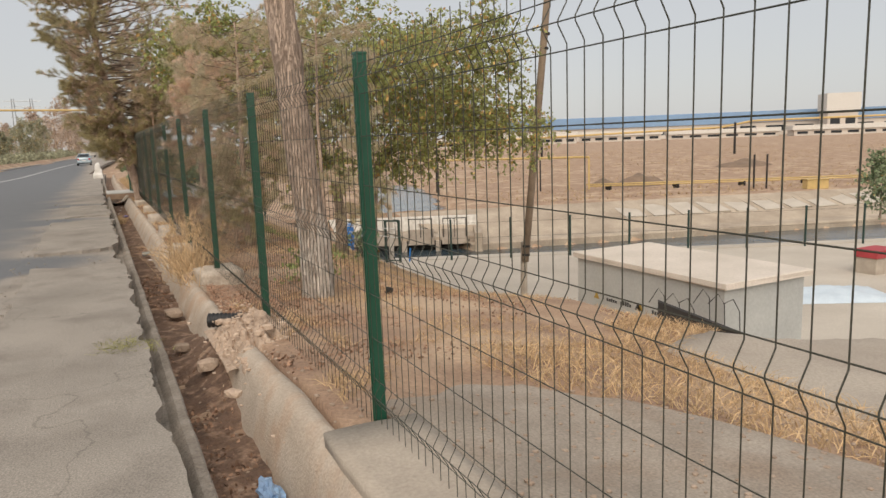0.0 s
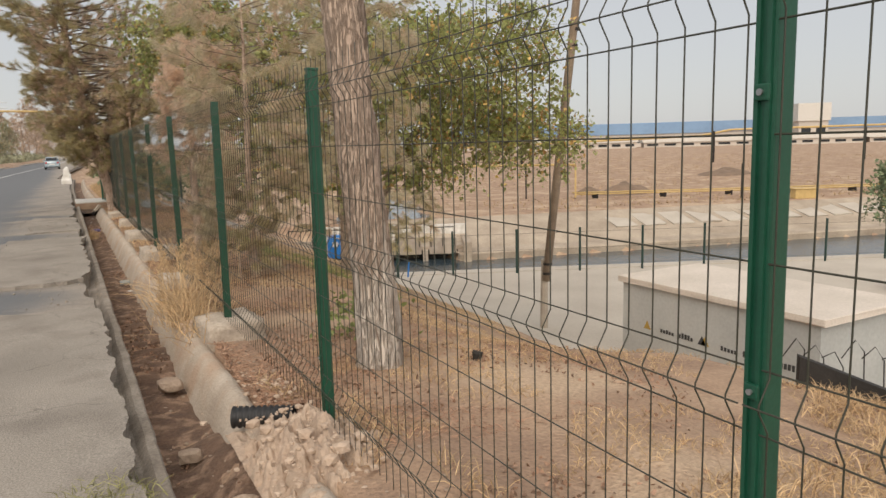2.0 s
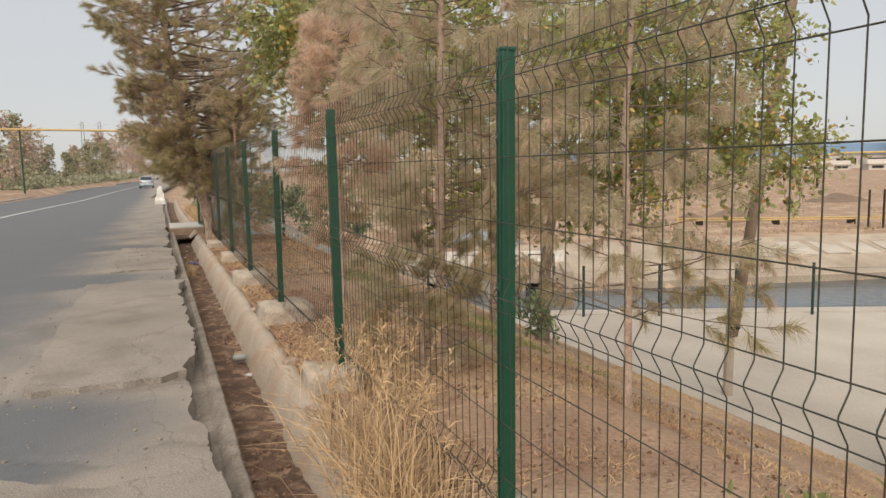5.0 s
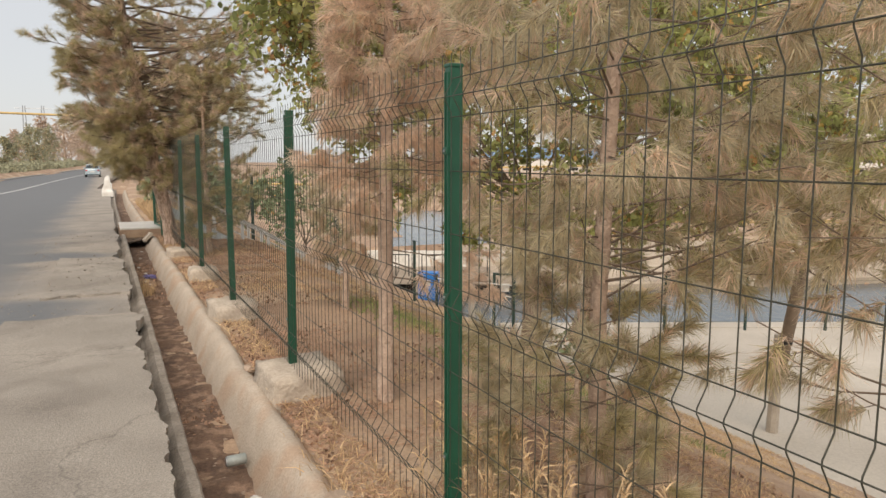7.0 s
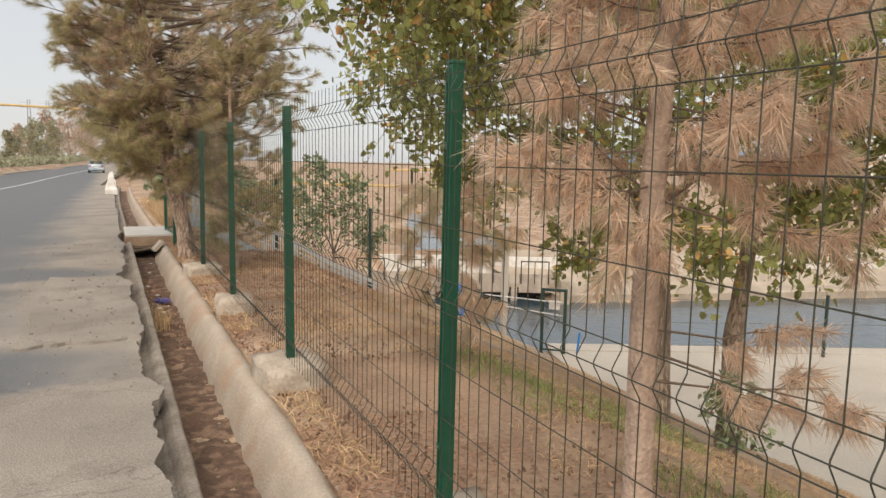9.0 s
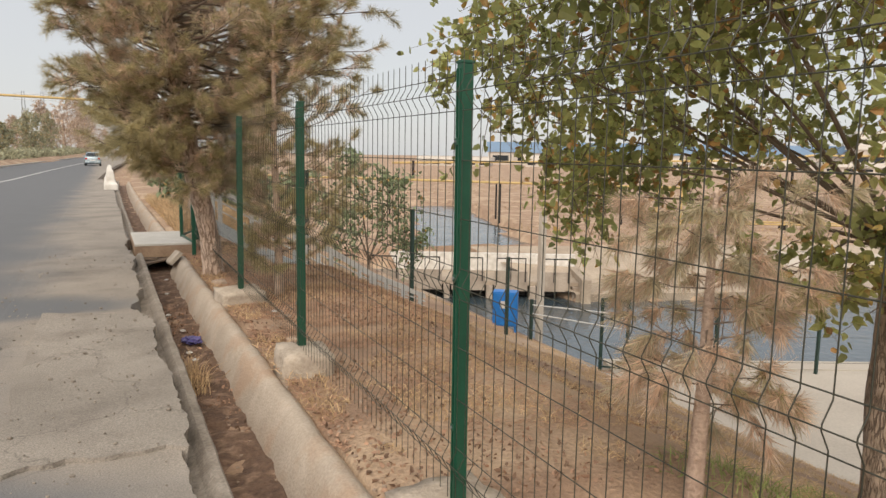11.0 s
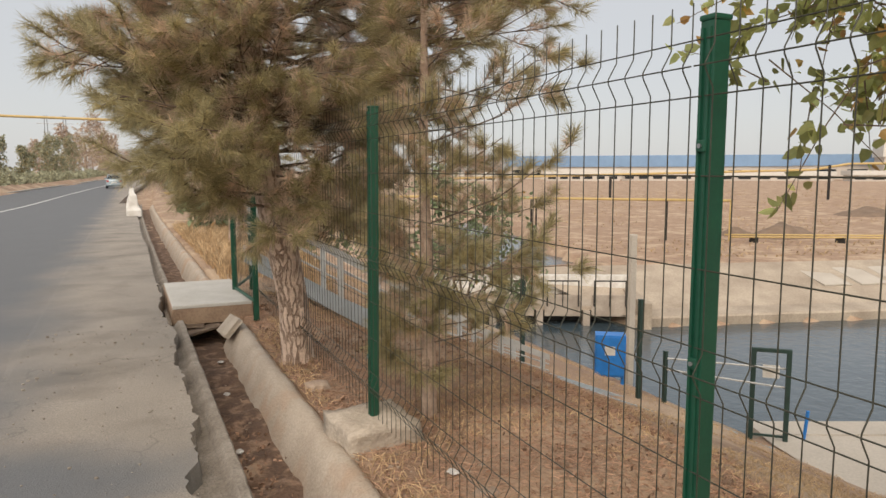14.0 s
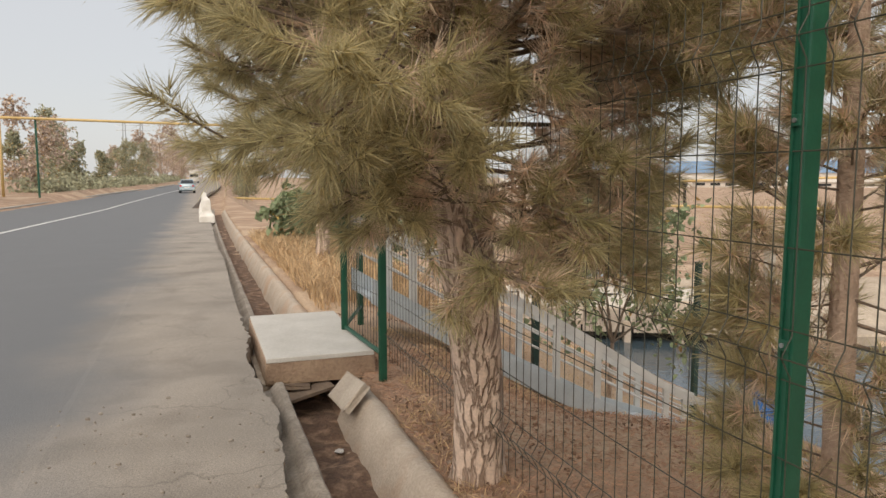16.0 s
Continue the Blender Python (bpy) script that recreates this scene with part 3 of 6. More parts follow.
for x0 in (-0.43, 0.32):
    part("abutment", box(bmesh.new(), x0, -1.2, -0.5, x0 + 0.1, 0.38, -0.2, 0.01, 0.01), FOOT, bridge)
WOOD = mat("grey weathered board", (0.2, 0.15, 0.11), (0.12, 0.09, 0.07), 6, 50, 0.9, bump=0.4, amount=0.3)
for nm, at, size, rot in (("broken_board", (0.6, 24.62, -0.2), (0.42, 0.14, 0.022), (6, -9, 14)), ("broken_board", (0.52, 24.7, -0.16), (0.26, 0.1, 0.03), (0, 4, -8))):
    b = thing(nm, at, "broken grey board wedged under the slab bridge", "board", "broken boards")
    w, d, h = size
    bm = box(bmesh.new(), -w / 2, -d / 2, -h / 2, w / 2, d / 2, h / 2, 0.004, 0.006)
    part("plank", bm, WOOD, b)
    b.rotation_euler = [radians(v) for v in rot]
fb = thing("fallen_ditch_block", (0.84, 24.22, -0.1), "broken concrete block leaning in the ditch", "concrete block")
bm = box(bmesh.new(), -0.11, -0.22, -0.025, 0.11, 0.22, 0.025, 0.01, 0.008)
part("block", bm, CONCRETE, fb)
fb.rotation_euler = (radians(-6), radians(-48), radians(8))

STAIR = mat("grey-blue painted steel", (0.47, 0.52, 0.55), (0.38, 0.42, 0.45), 5, 50, 0.55, metal=0.2, bump=0.1, amount=0.15)
RAIL = mat("pale grey steel rail", (0.58, 0.58, 0.56), (0.46, 0.46, 0.45), 6, 60, 0.5, metal=0.1, bump=0.05, amount=0.12)
LINE = [(1.3, 0.5), (1.92, 0.13), (2.6, -0.29), (4.1, -1.08), (6.2, -1.85), (8.2, -2.65), (10.1, -3.4)]


def line_z(x):
    for (xa, za), (xb, zb) in zip(LINE, LINE[1:]):
        if xa <= x <= xb:
            return za + (zb - za) * (x - xa) / (xb - xa)
    return LINE[0][1] if x < LINE[0][0] else LINE[-1][1]


stairs = thing("metal_stairs", (0, 0, 0), "grey-blue steel stairway with handrails down the bank", "stairway")
for y in (25.42, 26.25):
    bm = bmesh.new()
    for (xa, za), (xb, zb) in zip(LINE, LINE[1:]):
        q = [bm.verts.new((x, y + dy, z + dz)) for x, z in ((xa, za), (xb, zb)) for dy in (-0.02, 0.02) for dz in (-0.22 if x < 4.2 else -0.12, 0.0)]
        for f in ((0, 1, 5, 4), (2, 6, 7, 3), (1, 3, 7, 5), (0, 4, 6, 2), (0, 2, 3, 1), (4, 5, 7, 6)):
            bm.faces.new([q[i] for i in f])
    bmesh.ops.recalc_face_normals(bm, faces=bm.faces[:])
    part("stringer", bm, STAIR, stairs, "grey-blue steel plate stringer")
    rail = [(1.3, 1.02), (1.92, 0.7), (2.61, 0.3), (3.43, -0.16), (4.5, -0.81), (5.4, -1.2)]
    bm = bmesh.new()
    for (xa, za), (xb, zb) in zip(rail, rail[1:]):
        q = [bm.verts.new((x, y + dy, z + dz)) for x, z in ((xa, za), (xb, zb)) for dy in (-0.018, 0.018) for dz in (-0.08, 0.01)]
        for f in ((0, 1, 5, 4), (2, 6, 7, 3), (1, 3, 7, 5), (0, 4, 6, 2), (0, 2, 3, 1), (4, 5, 7, 6)):
            bm.faces.new([q[i] for i in f])
    bmesh.ops.recalc_face_normals(bm, faces=bm.faces[:])
    part("handrail", bm, RAIL, stairs, "pale flat steel rail")
    for share in (0.35, 0.62):
        part("mid_rail", tube(bmesh.new(), [(x, y, z * share + line_z(x) * (1 - share)) for x, z in rail], 0.012, 6), RAIL, stairs, "thin pale steel rail")
    for (xa, za), (xb, zb) in zip(rail, rail[1:]):
        for u in (0.12, 0.88) if xb - xa > 0.85 else (0.6,):
            x, z = xa + (xb - xa) * u, za + (zb - za) * u
            part("rail_post", box(bmesh.new(), x - 0.035, y - 0.016, line_z(x) - 0.05, x + 0.035, y + 0.016, z - 0.02, 0.004), RAIL, stairs)
for k in range(26):
    x = 1.5 + 0.33 * k
    part("tread", box(bmesh.new(), x - 0.13, 25.44, line_z(x) - 0.14, x + 0.13, 26.23, line_z(x) - 0.11), STAIR, stairs)


DARKPOST = mat("weathered dark green steel", (0.02, 0.05, 0.04), (0.013, 0.034, 0.028), 9, 90, 0.55, bump=0.05, amount=0.25)


def thin_post(x, y, top, name="rail_fence_post"):
    p = thing(name, (x, y, land_z(x, y)), "dark green steel post on the canal side", "fence post", "canal fence posts")
    h = top - land_z(x, y)
    part("post", box(bmesh.new(), -0.032, -0.032, -0.1, 0.032, 0.032, h, 0.006), DARKPOST, p)
    part("cap", box(bmesh.new(), -0.036, -0.036, h, 0.036, 0.036, h + 0.02, 0.005), DARKPOST, p)
    return p


for x, y, top in ((3.4, 26.45, 1.1), (5.57, 26.45, 0.33), (7.7, 26.2, -0.72), (8.5, 26.45, -1.75)):
    thin_post(x, y, top)
gate = thing("canal_gate", (10.13, 25.99, -3.4), "dark green steel gate frame at the canal edge", "gate", rz=-42)
for x in (0.0, 0.58):
    part("gate_post", box(bmesh.new(), x - 0.04, -0.04, -0.1, x + 0.04, 0.04, 1.66, 0.006), DARKPOST, gate)
part("top_bar", box(bmesh.new(), -0.04, -0.035, 1.6, 0.62, 0.035, 1.67, 0.006), DARKPOST, gate)
part("bottom_bar", box(bmesh.new(), 0.04, -0.02, 0.04, 0.54, 0.02, 0.08, 0.004), DARKPOST, gate)
landing = thing("landing_rail", (8.5, 26.4, -1.85), "pale steel rails across the stair landing", "railing")
for dz, ez in ((0.0, -0.25), (-0.2, -0.6)):
    part("rail", tube(bmesh.new(), [(0, 0, dz), (2.1, -0.75, ez)], 0.018, 6), RAIL, landing)
plate = part("warning_plate", box(bmesh.new(), 0.16, 0.02, 1.12, 0.44, 0.03, 1.36, 0.004), WHITEWASH, gate, "small faded white plate")
# posts and wires along the canal edge
EDGE_N = 20
for k in range(EDGE_N):
    x = 12.4 + 2.15 * k
    thin_post(x, near_edge(x) - 0.55, APRON_Z + 1.65)
for lift in (0.3, 0.9, 1.5):
    w = thing("canal_fence_wire", (12.4, near_edge(12.4) - 0.55, APRON_Z + lift), "thin dark wire strung between canal fence posts", "fence wire", "canal fence wires")
    part("wire", tube(bmesh.new(), [(0, 0, 0), (2.15 * (EDGE_N - 1), -0.46 * 2.15 * (EDGE_N - 1), 0)], 0.006, 4), WIRE, w)
BOXBLUE = mat("bright blue painted steel", (0.02, 0.2, 0.6), (0.015, 0.15, 0.46), 6, 60, 0.45, bump=0.05, amount=0.12)
cab = thing("blue_cabinet", (9.6, 29.4, land_z(9.6, 29.4)), "bright blue steel cabinet on legs by the canal", "cabinet", rz=-35)
part("body", box(bmesh.new(), -0.33, -0.2, 0.25, 0.33, 0.2, 1.18, 0.015), BOXBLUE, cab)
dr = part("door", box(bmesh.new(), -0.3, -0.222, 0.29, 0.3, -0.2, 1.14, 0.006), BOXBLUE, cab)
part("notice", box(bmesh.new(), -0.12, -0.228, 0.74, 0.1, -0.221, 0.94), WHITEWASH, dr, "faded white notice")
for x in (-0.28, 0.28):
    part("leg", box(bmesh.new(), x - 0.025, -0.15, -0.1, x + 0.025, -0.1, 0.26), BOXBLUE, cab)
    part("leg", box(bmesh.new(), x - 0.025, 0.1, -0.1, x + 0.025, 0.15, 0.26), BOXBLUE, cab)
bp = thing("blue_post", (10.9, 25.5, -3.42), "short blue steel post by the gate", "post")
part("post", tube(bmesh.new(), [(0, 0, -0.1), (0.05, -0.03, 0.55)], 0.03, 8), BOXBLUE, bp)

# ---- poles ----
POLE_WOOD = mat("grey-brown pole timber", (0.3, 0.23, 0.165), (0.2, 0.15, 0.11), 4, 60, 0.9, bump=0.5, amount=0.3)
pole = thing("utility_pole", (10.82, 16.95, land_z(10.8, 16.9)), "leaning timber utility pole on a concrete stub", "utility pole")
z0 = -land_z(10.8, 16.9)
part("shaft", tube(bmesh.new(), [(0, 0, z0 - 2.15), (0.02, -0.4, z0 + 0.2), (-0.04, -1.17, z0 + 4.0), (-0.08, -1.6, z0 + 6.2)], [0.105, 0.105, 0.095, 0.08], 12), POLE_WOOD, pole, smooth=True)
part("stub", tube(bmesh.new(), [(0, 0.1, -0.2), (0, 0.05, z0 - 1.6)], [0.11, 0.09], 8), CONCRETE, pole, "square concrete stub")
IRON = mat("dark iron", (0.05, 0.045, 0.042), (0.03, 0.028, 0.026), 6, 50, 0.7, metal=0.5, bump=0.2, amount=0.3)
for z, dy in ((z0 - 1.95, -0.05), (z0 - 1.7, -0.08), (z0 + 3.6, -1.09), (z0 + 3.95, -1.16)):
    part("band", tube(bmesh.new(), [(0, dy, z - 0.04), (0, dy, z + 0.02)], 0.112, 12), IRON, pole)
cp = thing("concrete_post", (13.2, 33.1, WATER_Z), "square pale concrete post beside the canal", "concrete post")
part("shaft", box(bmesh.new(), -0.1, -0.1, -0.3, 0.1, 0.1, 7.1, 0.02), APRON, cp)

# ---- pump chamber below the slope ----
CHAMBER = mat("grey-blue rendered wall", (0.47, 0.48, 0.46), (0.38, 0.39, 0.38), 0.8, 20, 0.9, bump=0.2, amount=0.15)
ROOFPALE = mat("pale dusty roof screed", (0.66, 0.59, 0.52), (0.54, 0.48, 0.41), 0.9, 30, 0.93, bump=0.3, amount=0.2)
ch = thing("pump_chamber", (9.1, 8.3, -3.45), "grey rendered pump chamber with a pale concrete roof slab", "pump chamber")
part("wall", box(bmesh.new(), 0.06, 0.08, -0.1, 2.0, 4.0, 2.24), CHAMBER, ch, "grey-blue rendered wall")
part("roof_slab", box(bmesh.new(), -0.03, -0.03, 2.24, 2.1, 4.05, 2.35, 0.015, 0.008), ROOFPALE, ch, "pale concrete roof slab")
INK = mat("faded black stencil paint", (0.06, 0.06, 0.06), (0.04, 0.04, 0.04), 20, 90, 0.9, bump=0.0, amount=0.2)
AMBER = mat("faded amber paint", (0.45, 0.3, 0.06), (0.3, 0.2, 0.05), 20, 90, 0.9, bump=0.0, amount=0.2)
random.seed(4)
for y0 in (3.05, 1.75, 0.75):
    for wy in (0.0, 0.42):
        for k in range(5):
            y = y0 - wy - 0.065 * k
            h = random.uniform(0.05, 0.1)
            part("stencil_bar", box(bmesh.new(), 0.052, y - 0.045, 1.46, 0.0575, y, 1.46 + h), INK, ch)
    for y in (y0 + 0.32, y0 - 0.92):
        bm = bmesh.new()
        bm.faces.new([bm.verts.new((0.055, y + dy, z)) for dy, z in ((-0.09, 1.45), (0.09, 1.45), (0.0, 1.61))])
        part("warning_triangle", bm, AMBER if y > y0 else INK, ch)
random.seed(5)
hatch = thing("rusted_hatch", (6.35, 6.2, land_z(6.35, 6.2) + 0.12), "black rusted steel hatch tipped up in dry grass", "hatch", rz=49.5)
bm = bmesh.new()
q = [bm.verts.new((x, y, z)) for x in (-0.05, 0.06) for y, z in ((-0.5, -0.3), (0.5, -0.3), (0.5, 0.42), (-0.5, 0.03))]
for f in ((0, 1, 2, 3), (7, 6, 5, 4), (0, 4, 5, 1), (1, 5, 6, 2), (2, 6, 7, 3), (3, 7, 4, 0)):
    bm.faces.new([q[i] for i in f])
part("plate", bm, IRON, hatch)
for k in range(6):
    y = -0.45 + 0.17 * k
    part("rebar", tube(bmesh.new(), [(0.1, y, -0.25), (0.12, y + 0.02, 0.28 + 0.08 * (k % 3)), (0.15, y + 0.09, 0.42 + 0.06 * (k % 3)), (0.15, y + 0.2, 0.36)], 0.006, 5), IRON, hatch, "bent rusty reinforcing bar")
SHEET = mat("pale blue plastic sheet", (0.6, 0.68, 0.74), (0.5, 0.58, 0.65), 3, 20, 0.5, bump=0.4, amount=0.1)
for at, label, scale in (((18.5, 12.9, APRON_Z + 0.03), "crumpled pale blue plastic sheet on the apron", (1.5, 1.0, 0.2)),):
    sh = thing("plastic_sheet", at, label, "plastic sheet", rz=-30)
    bm = bmesh.new()
    bmesh.ops.create_grid(bm, x_segments=16, y_segments=10, size=1.0)
    for v in bm.verts:
        rr = max(abs(v.co.x), abs(v.co.y))
        v.co = Vector((v.co.x * scale[0], v.co.y * scale[1], scale[2] * (1 - rr ** 3) * (0.7 + 0.6 * nz(v.co.x, v.co.y, 0, 2.5)) + 0.01))
    part("sheet", bm, SHEET, sh, smooth=True)
REDP = mat("faded red painted steel", (0.42, 0.05, 0.06), (0.3, 0.035, 0.04), 4, 40, 0.6, bump=0.1, amount=0.15)
rb = thing("red_topped_bin", (22.5, 14.2, APRON_Z), "pale bin with a faded red lid on the apron", "bin")
part("body", box(bmesh.new(), -0.5, -0.35, 0.0, 0.5, 0.35, 0.55, 0.03), CONCRETE, rb)
part("lid", box(bmesh.new(), -0.56, -0.4, 0.55, 0.56, 0.4, 0.82, 0.04), REDP, rb, "faded red lid")

# ---- regulator across the canal ----
reg = thing("canal_regulator", (19.47, 52.4, WATER_Z), "concrete canal regulator with railings and dark sluices", "regulator", rz=-27)
part("deck", box(bmesh.new(), -8.5, 0.0, 0.85, 8.6, 4.4, 1.1, 0.03), FARBANK, reg, "sandy concrete deck")
DARK = mat("near-black concrete", (0.06, 0.055, 0.05), (0.04, 0.037, 0.034), 2, 20, 0.7, bump=0.2, amount=0.2)
part("sluice_back", box(bmesh.new(), -8.5, 1.2, -1.0, 8.5, 1.4, 0.85), DARK, reg, "dark back panel of the sluice openings")
GATEWALL = mat("stained tan concrete", (0.46, 0.39, 0.32), (0.3, 0.245, 0.195), 1.2, 12, 0.95, bump=0.3, amount=0.25)
for k in range(7):
    x = -8.4 + 2.7 * k
    part("pier", box(bmesh.new(), x - 0.2, -0.3, -1.0, x + 0.2, 1.3, 0.85, 0.03), GATEWALL, reg)
    if k == 6:
        continue
    part("gate_leaf", box(bmesh.new(), x + 0.3, -0.1, 0.5, x + 2.4, 0.0, 1.75, 0.02), GATEWALL, reg, "tan sluice gate leaf")
    fr = part("lifting_frame", box(bmesh.new(), x + 0.4, -0.2, 1.1, x + 0.47, -0.13, 2.6), IRON, reg, "dark steel lifting frame")
    part("frame_leg", box(bmesh.new(), x + 2.2, -0.2, 1.1, x + 2.27, -0.13, 2.6), IRON, fr)
    part("frame_beam", box(bmesh.new(), x + 0.4, -0.2, 2.55, x + 2.27, -0.13, 2.62), IRON, fr)
    part("spindle", box(bmesh.new(), x + 1.3, -0.19, 1.1, x + 1.35, -0.14, 2.55), IRON, fr)
part("parapet", box(bmesh.new(), -6.0, 4.0, 1.1, 8.4, 4.4, 2.3, 0.03), WHITEWASH, reg, "white painted parapet wall")
part("wing_wall", box(bmesh.new(), 8.0, -1.2, -1.0, 8.6, 4.6, 1.5, 0.04), FARBANK, reg)

# ---- trees ----
def bark_mat(name, plate, plate_dark, furrow, cells, tall=0.2, gap=0.02):
    """Upright bark plates parted by dark furrows."""
    m = mat(name, plate, plate_dark, 9, 60, 0.95, bump=0, amount=0.35)
    n, l = m.node_tree.nodes, m.node_tree.links
    co = n.new("ShaderNodeTexCoord")
    warp = n.new("ShaderNodeTexNoise")
    warp.inputs["Scale"].default_value, warp.inputs["Detail"].default_value = 9.0, 5.0
    l.new(co.outputs["Object"], warp.inputs["Vector"])
    push = n.new("ShaderNodeVectorMath")
    push.operation = "MULTIPLY_ADD"
    push.inputs[1].default_value = (0.02, 0.02, 0.12)
    l.new(warp.outputs["Color"], push.inputs[0]), l.new(co.outputs["Object"], push.inputs[2])
    stretch = n.new("ShaderNodeMapping")
    stretch.inputs["Scale"].default_value = (1.0, 1.0, tall)
    l.new(push.outputs[0], stretch.inputs["Vector"])
    # furrows run where a stretched noise crosses its middle value
    cell = n.new("ShaderNodeTexNoise")
    cell.inputs["Scale"].default_value, cell.inputs["Detail"].default_value, cell.inputs["Roughness"].default_value = cells, 3.0, 0.55
    l.new(stretch.outputs[0], cell.inputs["Vector"])
    off = n.new("ShaderNodeMath")
    off.operation = "SUBTRACT"
    off.inputs[1].default_value = 0.5
    l.new(cell.outputs["Fac"], off.inputs[0])
    gap_at = n.new("ShaderNodeMath")
    gap_at.operation = "ABSOLUTE"
    l.new(off.outputs[0], gap_at.inputs[0])
    cut = n.new("ShaderNodeMapRange")
    cut.inputs[1].default_value, cut.inputs[2].default_value = 0.0, 0.07
    l.new(gap_at.outputs[0], cut.inputs[0])
    both = n.new("ShaderNodeMix")
    both.data_type = "RGBA"
    both.inputs[6].default_value = (*furrow, 1)
    l.new(cut.outputs[0], both.inputs[0])
    l.new(n["Hue/Saturation/Value"].outputs[0], both.inputs[7])
    l.new(both.outputs[2], n["Principled BSDF"].inputs["Base Color"])
    flake = n.new("ShaderNodeTexNoise")
    flake.inputs["Scale"].default_value, flake.inputs["Detail"].default_value = 45.0, 6.0
    l.new(stretch.outputs[0], flake.inputs["Vector"])
    add = n.new("ShaderNodeMath")
    add.operation = "MULTIPLY_ADD"
    add.inputs[1].default_value = 0.35
    l.new(flake.outputs["Fac"], add.inputs[0]), l.new(cut.outputs[0], add.inputs[2])
    bu = n.new("ShaderNodeBump")
    bu.inputs["Strength"].default_value, bu.inputs["Distance"].default_value = 0.9, gap
    l.new(add.outputs[0], bu.inputs["Height"]), l.new(bu.outputs[0], n["Principled BSDF"].inputs["Normal"])
    return m, both, cut


BARK = bark_mat("furrowed brown bark", (0.5, 0.39, 0.3), (0.36, 0.27, 0.2), (0.24, 0.175, 0.13), 40, 0.15)[0]
PINEBARK = bark_mat("pink-brown pine bark", (0.7, 0.545, 0.435), (0.55, 0.415, 0.325), (0.32, 0.22, 0.16), 22, 0.13)[0]
THINBARK = mat("thin grey-pink bark", (0.54, 0.41, 0.32), (0.36, 0.26, 0.2), 14, 60, 0.95, bump=0.7, amount=0.4, gap=0.02)
TWIG = mat("dark twigs", (0.22, 0.16, 0.12), (0.13, 0.1, 0.075), 8, 50, 0.95, bump=0.3, amount=0.3)
LEAF = mat("olive mulberry leaf", (0.5, 0.52, 0.22), (0.33, 0.365, 0.15), 0.9, 30, 0.45, bump=0.0, amount=0.2, third=(0.54, 0.5, 0.21), third_scale=1.6, third_edge=(0.55, 0.7), per_island=0.5, translucent=0.78)
LEAFDRY = mat("yellowed leaf", (0.55, 0.4, 0.13), (0.42, 0.22, 0.09), 1.4, 30, 0.7, bump=0.0, amount=0.2, per_island=0.4, translucent=0.2)
SHRUB = mat("grey-green shrub leaf", (0.3, 0.35, 0.2), (0.19, 0.24, 0.13), 1.2, 30, 0.6, bump=0.0, amount=0.2, per_island=0.4, translucent=0.3)
NEEDLE = mat("olive pine needle", (0.6, 0.53, 0.32), (0.42, 0.375, 0.21), 1.6, 30, 0.5, bump=0.0, amount=0.2, per_island=0.4, translucent=0.65)
NEEDLEDRY = mat("dead brown pine needle", (0.84, 0.68, 0.54), (0.67, 0.53, 0.41), 1.3, 30, 0.8, bump=0.0, amount=0.2, per_island=0.3, translucent=0.6)
NEEDLEGREY = mat("faded grey-green pine needle", (0.68, 0.61, 0.44), (0.52, 0.46, 0.32), 1.3, 30, 0.8, bump=0.0, amount=0.2, per_island=0.3, translucent=0.6)
rng = np.random.default_rng(7)


def soup(name, verts, faces, material, parent, label="", kind=""):
    me = bpy.data.meshes.new(name)
    me.from_pydata(verts.tolist() if hasattr(verts, "tolist") else verts, [], faces.tolist() if hasattr(faces, "tolist") else faces)
    me.materials.append(material)
    ob = new(name, me)
    ob.parent = parent
    return tagged(ob, label, kind=kind)


def unit(v):
    return v / np.maximum(np.linalg.norm(v, axis=-1, keepdims=True), 1e-9)


def needles(at, way, count, length, width, spread, hang=0.0):
    """Brushes of fine needles set along a short shoot, fanned forward in a cone."""
    n = len(at)
    w0 = np.repeat(way, count, 0)
    u = rng.uniform(0, 1, (n * count, 1))
    base = np.repeat(at, count, 0) + w0 * (u - 0.9) * 0.1
    ring = rng.normal(0, 1, (n * count, 3))
    ring = unit(ring - w0 * np.sum(ring * w0, 1, keepdims=True))
    w = unit(w0 * (0.35 + 0.65 * u) + ring * spread * rng.uniform(0.4, 1.2, (n * count, 1)) + np.array([0, 0, -hang]))
    ln = length * rng.uniform(0.6, 1.1, (n * count, 1))
    side = unit(np.cross(w, rng.normal(0, 1, (n * count, 3)))) * width / 2
    sag = np.array([0, 0, -1.0]) * ln * (0.08 + 0.3 * hang)
    v = np.stack([base - side, base + side, base + w * ln + sag], 1).reshape(-1, 3)
    return v, np.arange(len(v)).reshape(-1, 3)


def leaves(at, size, hang=0.5):
    """Heart-shaped leaves folded on the midrib: two quads each."""
    n = len(at)
    out = unit(rng.normal(0, 1, (n, 3)) + np.array([0, 0, -hang]))
    side = unit(np.cross(out, rng.normal(0, 1, (n, 3))))
    up = np.cross(side, out)
    s = size * rng.uniform(0.6, 1.25, (n, 1))
    a = at
    m = at + out * s * 0.5 - up * s * 0.05
    tip = at + out * s
    l1 = at + out * s * 0.12 + side * s * 0.3 + up * s * 0.08
    l2 = at + out * s * 0.58 + side * s * 0.27 + up * s * 0.06
    r1 = at + out * s * 0.12 - side * s * 0.3 + up * s * 0.08
    r2 = at + out * s * 0.58 - side * s * 0.27 + up * s * 0.06
    v = np.stack([a, l1, l2, tip, r2, r1], 1).reshape(-1, 3)
    k = np.arange(n)[:, None] * 6
    f = np.concatenate([k + np.array([0, 1, 2, 3]), k + np.array([0, 3, 4, 5])])
    return v, f


